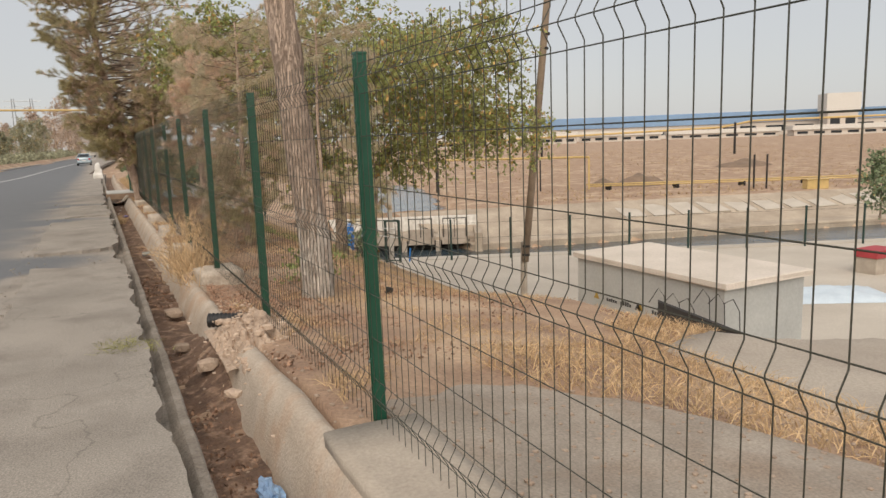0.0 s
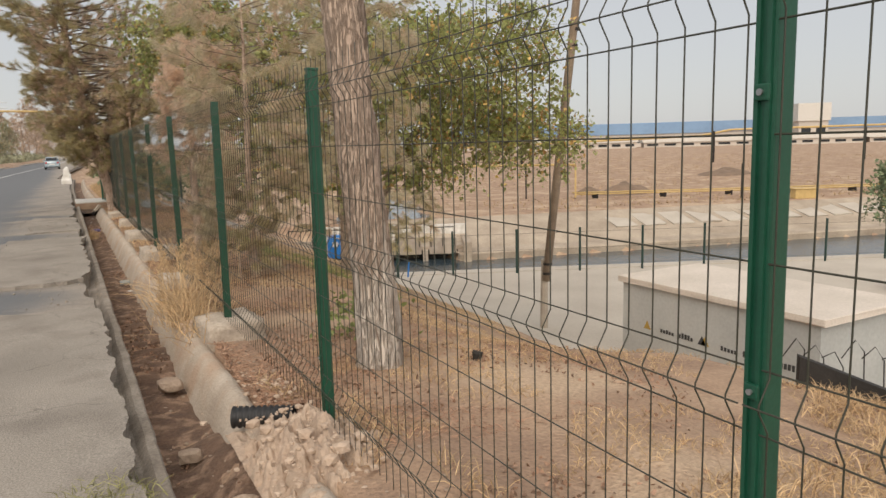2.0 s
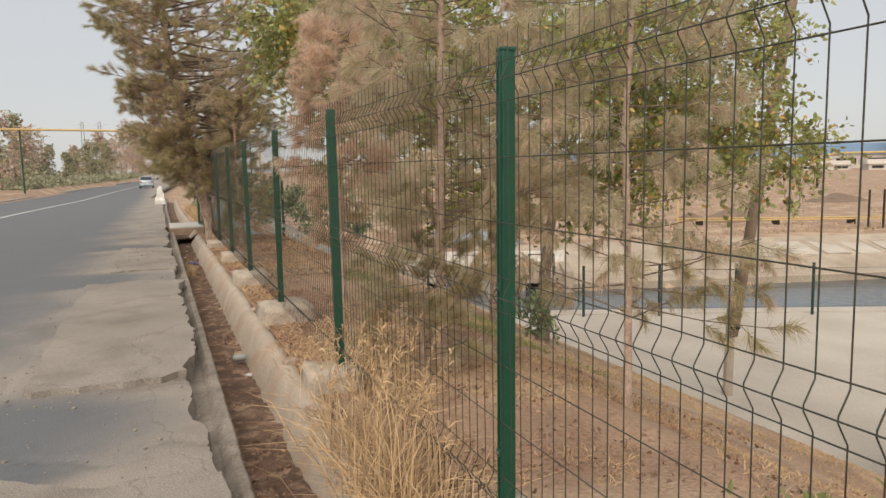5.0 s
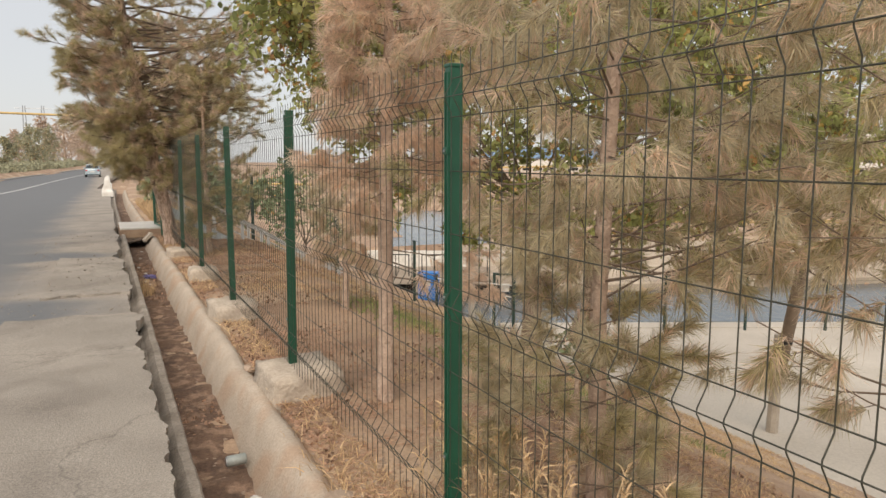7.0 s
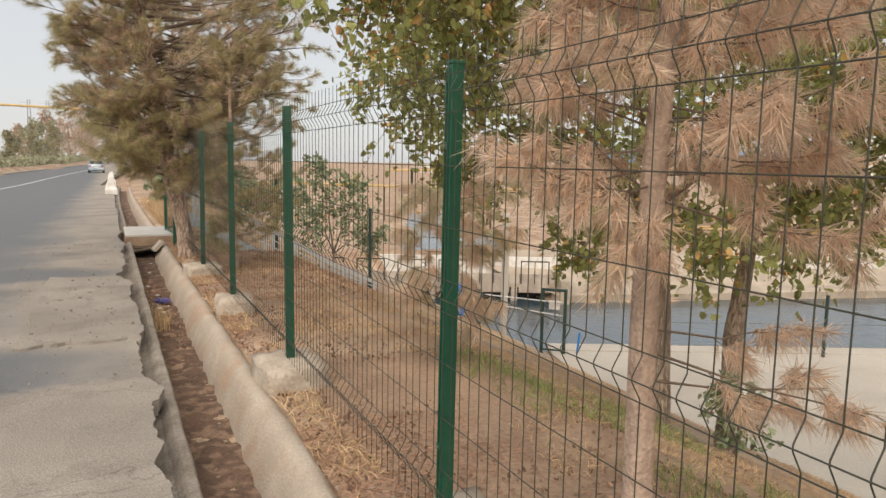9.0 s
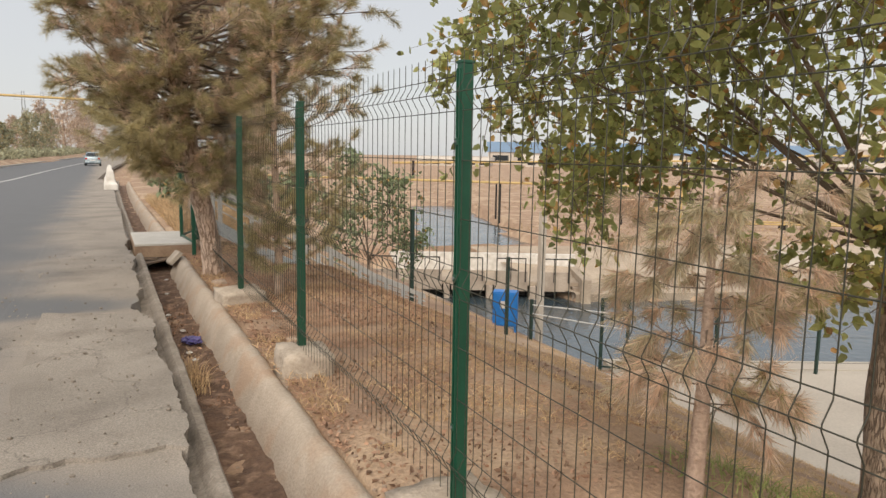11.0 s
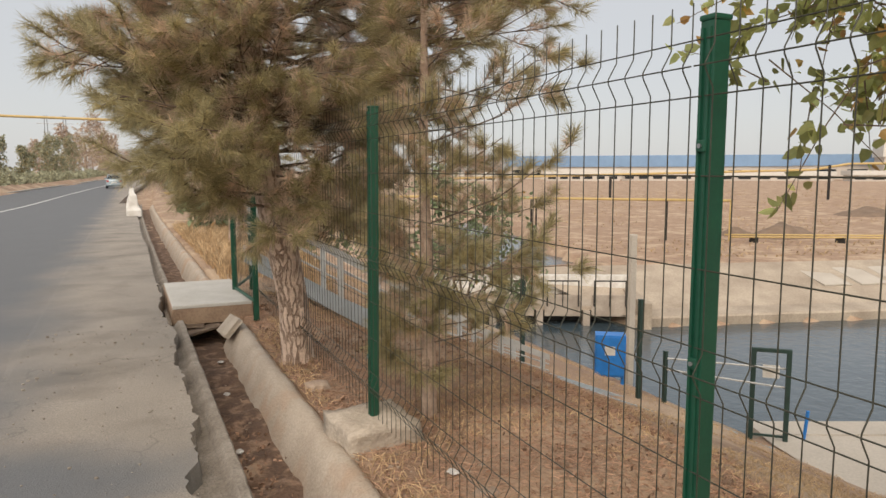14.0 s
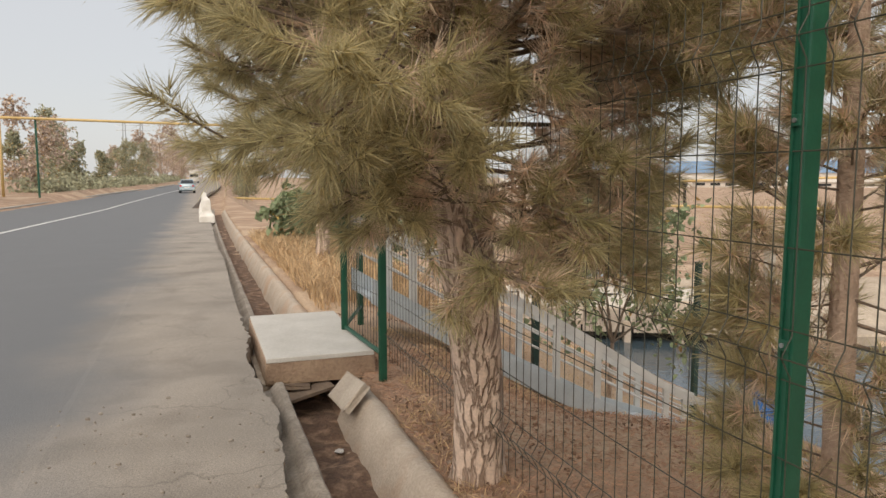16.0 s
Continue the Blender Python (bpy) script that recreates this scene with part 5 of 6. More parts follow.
def tuft(name, at, n, spread, height, width, lean, material, label, category, heads=0, group=""):
    t = thing(name, at, label, category, group)
    p = np.concatenate([rng.normal(0, 1, (n, 2)) * np.array(spread), np.full((n, 1), -0.03)], 1)
    v, f = blades(p, height, width, lean)
    soup("tuft", v, f, material, t)
    if heads:
        bm = bmesh.new()
        pts = []
        for k in range(heads):
            a, l = rng.uniform(0, math.tau), rng.uniform(0.15, 0.5)
            x, y = rng.normal(0, spread[0]), rng.normal(0, spread[1])
            h = height * rng.uniform(0.8, 1.25)
            tip = (x + math.cos(a) * l * h * 0.6, y + math.sin(a) * l * h * 0.6, h)
            tube(bm, [(x, y, 0), (x + 0.2 * (tip[0] - x), y + 0.2 * (tip[1] - y), h * 0.6), tip], [0.003, 0.0022, 0.0012], 3, False)
            for j in range(14):
                u = 0.75 + 0.25 * j / 14
                pts.append((x + (tip[0] - x) * u, y + (tip[1] - y) * u, h * u))
        part("stalks", bm, material, t)
        v, f = blades(np.array(pts), 0.06, 0.007, 0.9)
        soup("seed_heads", v, f, material, t)
    return t


for at, n, sp, h, heads in (((0.98, 8.95, -0.1), 330, (0.1, 0.3), 0.6, 26), ((1.0, 9.55, -0.1), 260, (0.11, 0.32), 0.58, 26), ((1.4, 10.4, -0.1), 110, (0.1, 0.28), 0.46, 30), ((1.46, 10.95, -0.1), 80, (0.1, 0.25), 0.44, 24), ((1.06, 11.7, -0.1), 130, (0.06, 0.5), 0.15, 0)):
    tuft("dry_weeds", at, n, sp, h, 0.006, 0.5, STRAW, "tall dry straw-coloured weeds beside the ditch", "weeds", heads, "dry weeds by the ditch")
tuft("grass_tuft", (0.14, 5.5, 0.065), 700, (0.085, 0.09), 0.1, 0.005, 1.0, TUFTGREEN, "small green grass tuft in the broken paving", "grass tuft")
tuft("dry_grass_tuft", (0.52, 19.0, -0.36), 240, (0.06, 0.16), 0.3, 0.006, 0.4, STRAW, "dry straw grass growing in the ditch", "grass tuft")
tuft("dry_grass_tuft", (0.48, 3.0, -0.3), 120, (0.05, 0.12), 0.2, 0.006, 0.5, STRAW, "dry straw grass growing in the ditch", "grass tuft")
gw = thing("green_weed", (2.12, 7.7, -0.1), "small green leafy weed under the poplar", "weed")
p = np.concatenate([rng.normal(0, 0.15, (260, 2)), rng.uniform(0.02, 0.36, (260, 1))], 1)
v, f = leaves(p, 0.058, 0.1)
soup("leaves", v, f, GRASSGREEN, gw)


def scatter(n, x0, x1, y0, y1, keep=None, bias=1.0):
    x = x0 + (x1 - x0) * rng.uniform(0, 1, n) ** bias
    y = rng.uniform(y0, y1, n)
    if keep is not None:
        ok = np.array([keep(a, b) for a, b in zip(x, y)])
        x, y = x[ok], y[ok]
    return np.array([(a, b, land_z(a, b)) for a, b in zip(x, y)])


cover = thing("grass_cover", (0, 0, 0), "sparse dry straw grass over bare earth", "grass", kind="stuff")
v, f = blades(scatter(190000, 1.25, 9.5, 3.2, 31, lambda x, y: nz(x, y, 0, 0.8) + 0.7 * nz(x, y, 5, 3.5) > -0.05 + 0.55 * max(smooth_step(7.5, 9.0, y) * smooth_step(2.7, 1.5, x), smooth_step(1.7, 1.35, x)) and y > 4.0 + 0.53 * max(0.0, x - 4.17) and not (x > 3.7 and y < 4.6), 1.4), 0.068, 0.0045, 0.9)
soup("blades", v, f, STRAW, cover, kind="stuff")
v, f = blades(scatter(1700, 1.15, 1.6, 3.7, 7.4, lambda x, y: nz(x, y, 2, 2.2) > 0.05), 0.13, 0.005, 0.7)
soup("verge_blades", v, f, STRAW, cover, kind="stuff")
fringe = thing("ditch_fringe", (0, 0, 0), "short dry grass along the ditch wall", "grass", kind="stuff")
v, f = blades(scatter(5200, 1.0, 1.3, 8.3, 24, lambda x, y: nz(x, y, 2, 1.1) > -0.1), 0.1, 0.005, 0.8)
soup("blades", v, f, STRAW, fringe, kind="stuff")
green = thing("green_grass", (0, 0, 0), "patches of dull green grass on the slope", "grass", kind="stuff")
v, f = blades(scatter(7000, 2.4, 5.2, 12.2, 16.5, lambda x, y: nz(x, y, 4, 1.3) > 0.1), 0.13, 0.006, 0.7)
soup("blades", v, f, GRASSGREEN, green, kind="stuff")
meadow = thing("dry_meadow", (0, 0, 0), "strip of tall dry yellow grass past the bridge", "grass", kind="stuff")
v, f = blades(scatter(9000, 1.15, 2.9, 27.3, 38, None), 0.42, 0.012, 0.35)
soup("blades", v, f, STRAW, meadow, kind="stuff")
edge_weeds = thing("bank_edge_grass", (0, 0, 0), "dry reddish grass along the concrete pad", "grass", kind="stuff")
v, f = blades(scatter(26000, 2.0, 6.6, 0.6, 6.8, lambda x, y: (2.3 < x < 4.1 and 3.75 - 1.5 * (x - 2.3) + 0.2 * nz(x, y, 0, 2.0) < y < 4.6) or (x > 4.0 and 0 < y - (4.45 + 0.53 * (x - 4.17)) < 0.8)), 0.15, 0.006, 0.7)
soup("blades", v, f, STRAW, edge_weeds, kind="stuff")
LITTER = mat("fallen brown leaf", (0.36, 0.225, 0.15), (0.22, 0.135, 0.09), 6, 40, 0.85, bump=0.0, amount=0.3, per_island=0.5)
litter = thing("leaf_litter", (0, 0, 0.012), "fallen brown leaves and needles on the earth", "leaf litter", kind="stuff")
v, f = leaves(np.concatenate([scatter(21000, 1.05, 4.8, 4.4, 27, lambda x, y: nz(x, y, 3, 1.0) > -0.2 + 0.08 * x, 1.5), scatter(5200, 0.46, 0.8, 1.0, 24.4, lambda x, y: nz(x, y, 8, 0.9) > (-0.3 if y < 6 or 19 < y < 21.5 else 0.1))]), 0.03, 0.0)
soup("leaves", v, f, LITTER, litter, kind="stuff")

DUFF = mat("fallen rust-brown needles", (0.47, 0.295, 0.195), (0.33, 0.195, 0.13), 2, 30, 0.9, bump=0.0, amount=0.25, per_island=0.4)
duff = thing("needle_litter", (0, 0, 0.006), "fallen rust-brown pine needles on the earth", "needle litter", kind="stuff")
v, f = blades(scatter(42000, 1.02, 4.2, 18.6, 25.3, lambda x, y: math.hypot((x - 1.8) / 2.2, (y - 22.4) / 3.4) + 0.4 * nz(x, y, 1, 1.2) < 0.95), 0.075, 0.004, 5.0, 0.1)
soup("needles", v, f, DUFF, duff, kind="stuff")
v, f = blades(scatter(52000, 1.04, 4.0, 5.5, 19.5, lambda x, y: nz(x, y, 6, 1.1) + 0.5 * nz(x, y, 2, 4.0) > -0.05 + 0.12 * (x - 1.0), 1.5), 0.07, 0.004, 5.0, 0.1)
soup("fallen_needles", v, f, DUFF, duff, kind="stuff")

# ---- stones, rubble and litter ----
STONE = mat("dusty pinkish rubble", (0.5, 0.39, 0.3), (0.37, 0.275, 0.205), 8, 45, 0.95, bump=0.6, amount=0.3, per_object=0.25, gap=0.02)


def stone_bm(sx, sy, sz, seed, bm=None, at=(0, 0, 0), sub=2):
    bm = bm or bmesh.new()
    r = bmesh.ops.create_icosphere(bm, subdivisions=sub, radius=1.0)
    for v in r["verts"]:
        d = 1 + 0.35 * nz(v.co.x + seed * 3.1, v.co.y, v.co.z, 1.1) + 0.12 * nz(v.co.x, v.co.y + seed, v.co.z, 3)
        c = v.co * d
        c = Vector((max(-0.8, min(0.8, c.x)), max(-0.8, min(0.8, c.y)), max(-0.75, min(0.7, c.z))))
        v.co = Vector((c.x * sx + at[0], c.y * sy + at[1], c.z * sz + at[2]))
    return bm


for k, (x, y, z, s) in enumerate(((0.68, 7.9, -0.28, 0.11), (1.0, 8.75, -0.08, 0.14), (1.14, 21.86, -0.09, 0.11), (0.72, 5.7, -0.22, 0.1), (1.02, 4.6, -0.1, 0.09), (0.62, 6.6, -0.3, 0.08), (1.03, 13.9, -0.1, 0.07), (1.45, 19.9, -0.1, 0.08), (1.33, 19.1, -0.1, 0.06), (0.95, 10.4, -0.1, 0.1), (1.0, 11.6, -0.1, 0.09), (0.95, 5.0, -0.1, 0.12))):
    st = thing("stone", (x, y, z), "rounded dusty pale stone lying by the ditch", "stone", "loose stones")
    part("body", stone_bm(s, s * 0.8, s * 0.6, k), STONE, st, smooth=False)
random.seed(11)
rub = thing("rubble_heap", (1.1, 5.75, -0.06), "heap of broken concrete and earth round a fence post", "rubble", kind="stuff")
bm = bmesh.new()
bmesh.ops.create_grid(bm, x_segments=44, y_segments=60, size=1.0)
for v in bm.verts:
    r = math.hypot(v.co.x, v.co.y)
    h = 0.2 * max(0, 1 - r ** 1.6)
    v.co = Vector((v.co.x * 0.34 + 0.02, v.co.y * 0.6, h + 0.08 * (nz(v.co.x, v.co.y, 0, 4) + 0.8 * nz(v.co.x, v.co.y, 3, 11)) * (1 if r < 1 else 0.2) - 0.06))
part("mound", bm, STONE, rub)
bm = bmesh.new()
for k in range(420):
    a, r = random.uniform(0, math.tau), random.uniform(0, 1) ** 0.6
    x, y = 0.3 * r * math.cos(a) - (0.18 if k % 6 == 0 else 0), 1.9 * r * math.sin(a) - 0.4
    s = random.choice((0.006, 0.007, 0.008, 0.009, 0.01, 0.012, 0.014, 0.017, 0.024, 0.05 if k % 3 == 0 else 0.02))
    stone_bm(s, s * random.uniform(0.7, 1.1), s * 0.7, k, bm, (x, y, 0.16 * max(0, 1 - (y / 0.62) ** 2) * max(0, 1 - abs(x - 0.02) / 0.4) + 0.005), 1)
ob = part("lumps", bm, STONE, rub)
ob["kind"] = "stuff"
grit = thing("verge_pebbles", (0, 0, 0), "small pebbles and crumbs along the verge", "pebbles", kind="stuff")
bm, road_bm = bmesh.new(), bmesh.new()
for k in range(2800):
    x, y = (random.uniform(0.95, 1.6), random.uniform(3.3, 24)) if k % 3 else (random.uniform(0.45, 0.8), random.uniform(2, 24))
    if k % 2 == 0:
        x = random.uniform(-0.95, 0.25)
    s = random.uniform(0.003, 0.009) if x < 0.3 and k % 16 else random.uniform(0.008, 0.018)
    z = (0.045 if x < 0.3 else land_z(x, y)) + s * 0.3
    stone_bm(s, s, s * 0.7, k, road_bm if x < 0.3 else bm, (x, y, z), 1)
for k in range(520):
    x, y = random.uniform(1.3, 3.6), random.uniform(0.4, 3.6)
    s = random.uniform(0.006, 0.02)
    stone_bm(s, s * 0.8, s * 0.6, k, bm, (x, y, land_z(x, y) + 0.032), 1)
for nm, mesh, m in (("pebbles", bm, STONE), ("grit", road_bm, LIPMAT)):
    ob = part(nm, mesh, m, grit)
    ob["kind"] = "stuff"

BLACK = mat("black corrugated plastic", (0.02, 0.02, 0.021), (0.012, 0.012, 0.013), 6, 50, 0.5, bump=0.0, amount=0.2)
dp = thing("corrugated_pipe", (0.86, 6.38, -0.05), "black corrugated plastic drain pipe sticking out of rubble", "drain pipe")
bm = bmesh.new()
pp, rr = [], []
for k in range(41):
    u = k / 40
    pp.append((-0.02 + 0.3 * u, 0.02 - 0.16 * u, 0.0))
    rr.append(0.062 if k % 4 < 2 else 0.053)
tube(bm, pp, rr, 20, False)
tube(bm, pp[::-1], [r - 0.008 for r in rr], 20, False)
part("pipe", bm, BLACK, dp, smooth=True)

pad = thing("concrete_pad", (1.12, 2.35, 0.1), "worn concrete slab edge beside the ditch", "concrete slab")
bm = bmesh.new()
bmesh.ops.create_cube(bm, size=1.0, matrix=Matrix.LocRotScale((0.02, 0, -0.15), None, (0.46, 1.9, 0.3)))
bmesh.ops.subdivide_edges(bm, edges=bm.edges[:], cuts=6, use_grid_fill=True)
for v in bm.verts:
    v.co += Vector((nz(v.co.x, v.co.y, v.co.z, 4), nz(v.co.y, v.co.z, 1, 4), 0.6 * nz(v.co.x, v.co.y, 7, 4))) * 0.03
part("slab", bm, CONCRETE, pad, smooth=True)
yard = thing("dusty_yard_slab", (0, 0, 0), "dusty concrete yard surface behind the fence", "concrete yard", kind="structure")
bm = bmesh.new()
rows = []
for i in range(32):
    x = 1.26 + 0.09 * i
    y1 = (3.45 + 0.38 * (x - 1.3) if x < 2.25 else 3.81 - 1.55 * (x - 2.25)) + 0.25 * nz(x, 1, 0, 2.5)
    rows.append([bm.verts.new((x, -6 + (y1 + 6) * k / 30, land_z(x, -6 + (y1 + 6) * k / 30) + 0.03)) for k in range(31)])
for a_row, b_row in zip(rows, rows[1:]):
    for k in range(30):
        bm.faces.new((a_row[k], b_row[k], b_row[k + 1], a_row[k + 1]))
YARD = mat("dusty gritty yard concrete", (0.365, 0.315, 0.26), (0.25, 0.21, 0.17), 2.6, 70, 0.95, bump=0.6, amount=0.5, third=(0.27, 0.21, 0.16), third_scale=2.2, third_edge=(0.52, 0.72), gap=0.012)
part("surface", bm, YARD, yard, smooth=True)

TERRACE = mat("pale gritty terrace concrete", (0.43, 0.375, 0.31), (0.32, 0.27, 0.22), 0.9, 50, 0.95, bump=0.5, amount=0.4, gap=0.012)
terr = thing("sunken_yard_slab", (0, 0, 0), "pale dusty concrete yard on a lower terrace", "concrete yard", kind="structure")
bm = bmesh.new()
rows = []
for i in range(22):
    x = 4.0 + 0.15 * i
    y1 = 4.45 + 0.53 * (x - 4.17) + 0.15 * nz(x, 4, 0, 1.5)
    rows.append([bm.verts.new((x, -8 + (y1 + 8) * k / 40, land_z(x, -8 + (y1 + 8) * k / 40) + 0.03)) for k in range(41)])
    rows[-1].append(bm.verts.new((x, y1 + 0.03, land_z(x, y1) - 0.4)))
for a_row, b_row in zip(rows, rows[1:]):
    for k in range(41):
        bm.faces.new((a_row[k], b_row[k], b_row[k + 1], a_row[k + 1]))
bm.verts.ensure_lookup_table()
edge = [v.co.copy() for v in rows[0][:-1]]
skirt = [bm.verts.new((c.x - 0.12 + 0.05 * nz(c.y, 2, 0, 3), c.y, c.z - 0.12)) for c in edge]
for k in range(len(edge) - 1):
    bm.faces.new((skirt[k], rows[0][k], rows[0][k + 1], skirt[k + 1]))
part("surface", bm, TERRACE, terr, smooth=True)

CAN = mat("dented white tin", (0.4, 0.43, 0.41), (0.26, 0.29, 0.28), 9, 60, 0.5, metal=0.2, bump=0.1, amount=0.15)
can = thing("drink_can", (0.72, 12.75, -0.31), "dented pale tin can lying in the ditch", "can")
bm = tube(bmesh.new(), [(-0.06, 0, 0), (-0.055, 0, 0), (0.05, 0.01, 0), (0.058, 0.01, 0)], [0.026, 0.033, 0.033, 0.026], 14)
part("can_body", bm, CAN, can, smooth=True)
part("rim", tube(bmesh.new(), [(-0.064, 0, 0), (-0.058, 0, 0)], 0.028, 14), STEEL, can)
PURPLE = mat("crumpled violet plastic", (0.16, 0.14, 0.36), (0.05, 0.045, 0.16), 22, 60, 0.35, bump=0.5, amount=0.3)
PAPER = mat("crumpled white paper", (0.7, 0.68, 0.65), (0.5, 0.48, 0.46), 12, 60, 0.8, bump=0.4, amount=0.2)
LIGHTBLUE = mat("clear blue plastic", (0.25, 0.4, 0.6), (0.2, 0.3, 0.48), 10, 60, 0.25, bump=0.2, amount=0.2)


def crumple(name, at, size, material, label, category, group=""):
    t = thing(name, at, label, category, group)
    bm = bmesh.new()
    bmesh.ops.create_icosphere(bm, subdivisions=3, radius=1.0)
    for v in bm.verts:
        d = 1 + 0.5 * nz(v.co.x + at[1], v.co.y, v.co.z, 2.2) + 0.3 * nz(v.co.x, v.co.y + at[1], v.co.z, 5)
        v.co = Vector((v.co.x * size[0], v.co.y * size[1], max(v.co.z, -0.5) * size[2])) * d
    part("wrap", bm, material, t)


crumple("plastic_wrapper", (0.66, 20.3, -0.33), (0.09, 0.11, 0.035), PURPLE, "crumpled violet plastic wrapper in the ditch", "wrapper")
crumple("plastic_bottle", (0.72, 3.64, -0.3), (0.05, 0.13, 0.045), LIGHTBLUE, "crushed clear blue plastic bottle in the ditch", "bottle")
for k, (x, y, z) in enumerate(((0.62, 19.7, -0.35), (0.62, 20.75, -0.34), (0.63, 22.85, -0.36), (0.7, 23.83, -0.35), (0.55, 21.6, -0.36), (0.6, 19.95, -0.35), (1.42, 20.2, -0.09), (0.74, 12.3, -0.35))):
    crumple("paper_scrap", (x, y, z), (0.026, 0.034, 0.009), PAPER, "scrap of crumpled white paper", "paper scrap", "litter scraps")
hole = thing("broken_pot", (2.6, 6.7, -0.1), "small broken dark clay pot on the slope", "pot")
part("shell", tube(bmesh.new(), [(0, 0, -0.02), (0.01, 0, 0.04), (0.015, 0, 0.055)], [0.025, 0.04, 0.036], 12), IRON, hole)

# ---- distance: road furniture, vehicles, trees, works ----
for k in range(6):
    y = 45.0 + 3.8 * k
    b = thing("roadside_bollard", (0.12 - 0.05 * k + bend(y), y, road_z(y)), "whitewashed concrete guard stone by the road", "guard stone", "white guard stones")
    bm = bmesh.new()
    prof = [(0.42, 0.0), (0.42, 0.22), (0.26, 0.36), (0.2, 0.75), (0.14, 0.82)]
    prev = None
    for w, z in prof:
        ring = [bm.verts.new((sx * w * 0.6, sy * w, z)) for sx, sy in ((-1, -1), (1, -1), (1, 1), (-1, 1))]
        if prev:
            for i in range(4):
                bm.faces.new((prev[i], prev[(i + 1) % 4], ring[(i + 1) % 4], ring[i]))
        prev = ring
    bm.faces.new(prev)
    bmesh.ops.bevel(bm, geom=bm.edges[:], offset=0.02, segments=1, affect="EDGES")
    part("stone", bm, WHITEWASH, b)

gas = thing("overhead_gas_pipe", (0, 72.3, 0), "yellow gas pipe carried over the road on posts", "gas pipe")
part("span", tube(bmesh.new(), [(-11.9, 0, 5.15), (-11.0, 0, 5.15), (3.2, 0, 4.95), (9.0, 0, 4.95)], 0.09, 10), YELLOW, gas, smooth=True)
for x in (-12.0, 9.0):
    part("riser", tube(bmesh.new(), [(x, 0, -0.3), (x, 0, 5.15)], 0.09, 10), YELLOW, gas, smooth=True)
for x in (-9.95, 8.2):
    part("support_post", tube(bmesh.new(), [(x, 0.15, -0.4), (x, 0.15, 5.3)], 0.07, 8), GREEN, gas, "dark green steel support")
yf = thing("yellow_pipe_frame", (-13.2, 70.0, land_z(-13.2, 70)), "yellow gas pipe frame by the far verge", "pipe frame")
for x in (-0.9, 0.0, 0.9):
    part("pipe", tube(bmesh.new(), [(x, 0, -0.2), (x, 0, 1.9)], 0.08, 8), YELLOW, yf)
part("header", tube(bmesh.new(), [(-1.0, 0, 1.85), (1.0, 0, 1.85)], 0.08, 8), YELLOW, yf)

CARPAINT = mat("pale silver-blue car paint", (0.42, 0.5, 0.54), (0.38, 0.45, 0.49), 2, 30, 0.25, metal=0.4, bump=0.0, amount=0.04)
GLASS = mat("dark car glass", (0.03, 0.035, 0.04), (0.02, 0.025, 0.03), 2, 30, 0.08, bump=0.0, amount=0.05)
TYRE = mat("black rubber", (0.025, 0.025, 0.025), (0.018, 0.018, 0.018), 9, 60, 0.85, bump=0.1, amount=0.2)
LAMP = mat("red lamp lens", (0.4, 0.02, 0.02), (0.3, 0.015, 0.015), 9, 60, 0.2, bump=0.0, amount=0.1)


def loft(bm, sections):
    prev = None
    for ring in sections:
        vs = [bm.verts.new(p) for p in ring]
        if prev:
            for i in range(len(vs)):
                bm.faces.new((prev[i], prev[(i + 1) % len(vs)], vs[(i + 1) % len(vs)], vs[i]))
        else:
            bm.faces.new(vs[::-1])
        prev = vs
    bm.faces.new(prev)
    bmesh.ops.recalc_face_normals(bm, faces=bm.faces[:])
    return bm


car = thing("sedan_car", (-3.0 + bend(100.0), 100.0, road_z(100.0) + 0.02), "pale silver-blue compact saloon driving away", "car")
secs = []
for y, w, z0, z1 in ((-2.0, 0.62, 0.42, 0.8), (-1.95, 0.74, 0.28, 0.95), (-1.4, 0.8, 0.2, 0.98), (0.0, 0.82, 0.2, 0.95), (1.2, 0.8, 0.2, 0.9), (1.9, 0.72, 0.26, 0.75), (2.05, 0.6, 0.35, 0.6)):
    secs.append([(-w, y, z0), (w, y, z0), (w, y, (z0 + z1) / 2), (w * 0.95, y, z1), (-w * 0.95, y, z1), (-w, y, (z0 + z1) / 2)])
bm = loft(bmesh.new(), secs)
part("body", bm, CARPAINT, car, smooth=True)
secs = []
for y, w, z1 in ((-1.55, 0.7, 0.97), (-0.85, 0.6, 1.4), (0.1, 0.6, 1.46), (0.6, 0.6, 1.4), (1.25, 0.68, 0.93)):
    secs.append([(-0.76, y, 0.9), (0.76, y, 0.9), (w, y, z1), (-w, y, z1)])
cabn = part("cabin", loft(bmesh.new(), secs), CARPAINT, car)
bm = bmesh.new()
bm.faces.new([bm.verts.new(p) for p in ((-0.64, -1.5, 1.02), (0.64, -1.5, 1.02), (0.55, -0.95, 1.36), (-0.55, -0.95, 1.36))])
ob = part("rear_window", bm, GLASS, cabn)
ob.location.y, ob.location.z = -0.02, 0.012
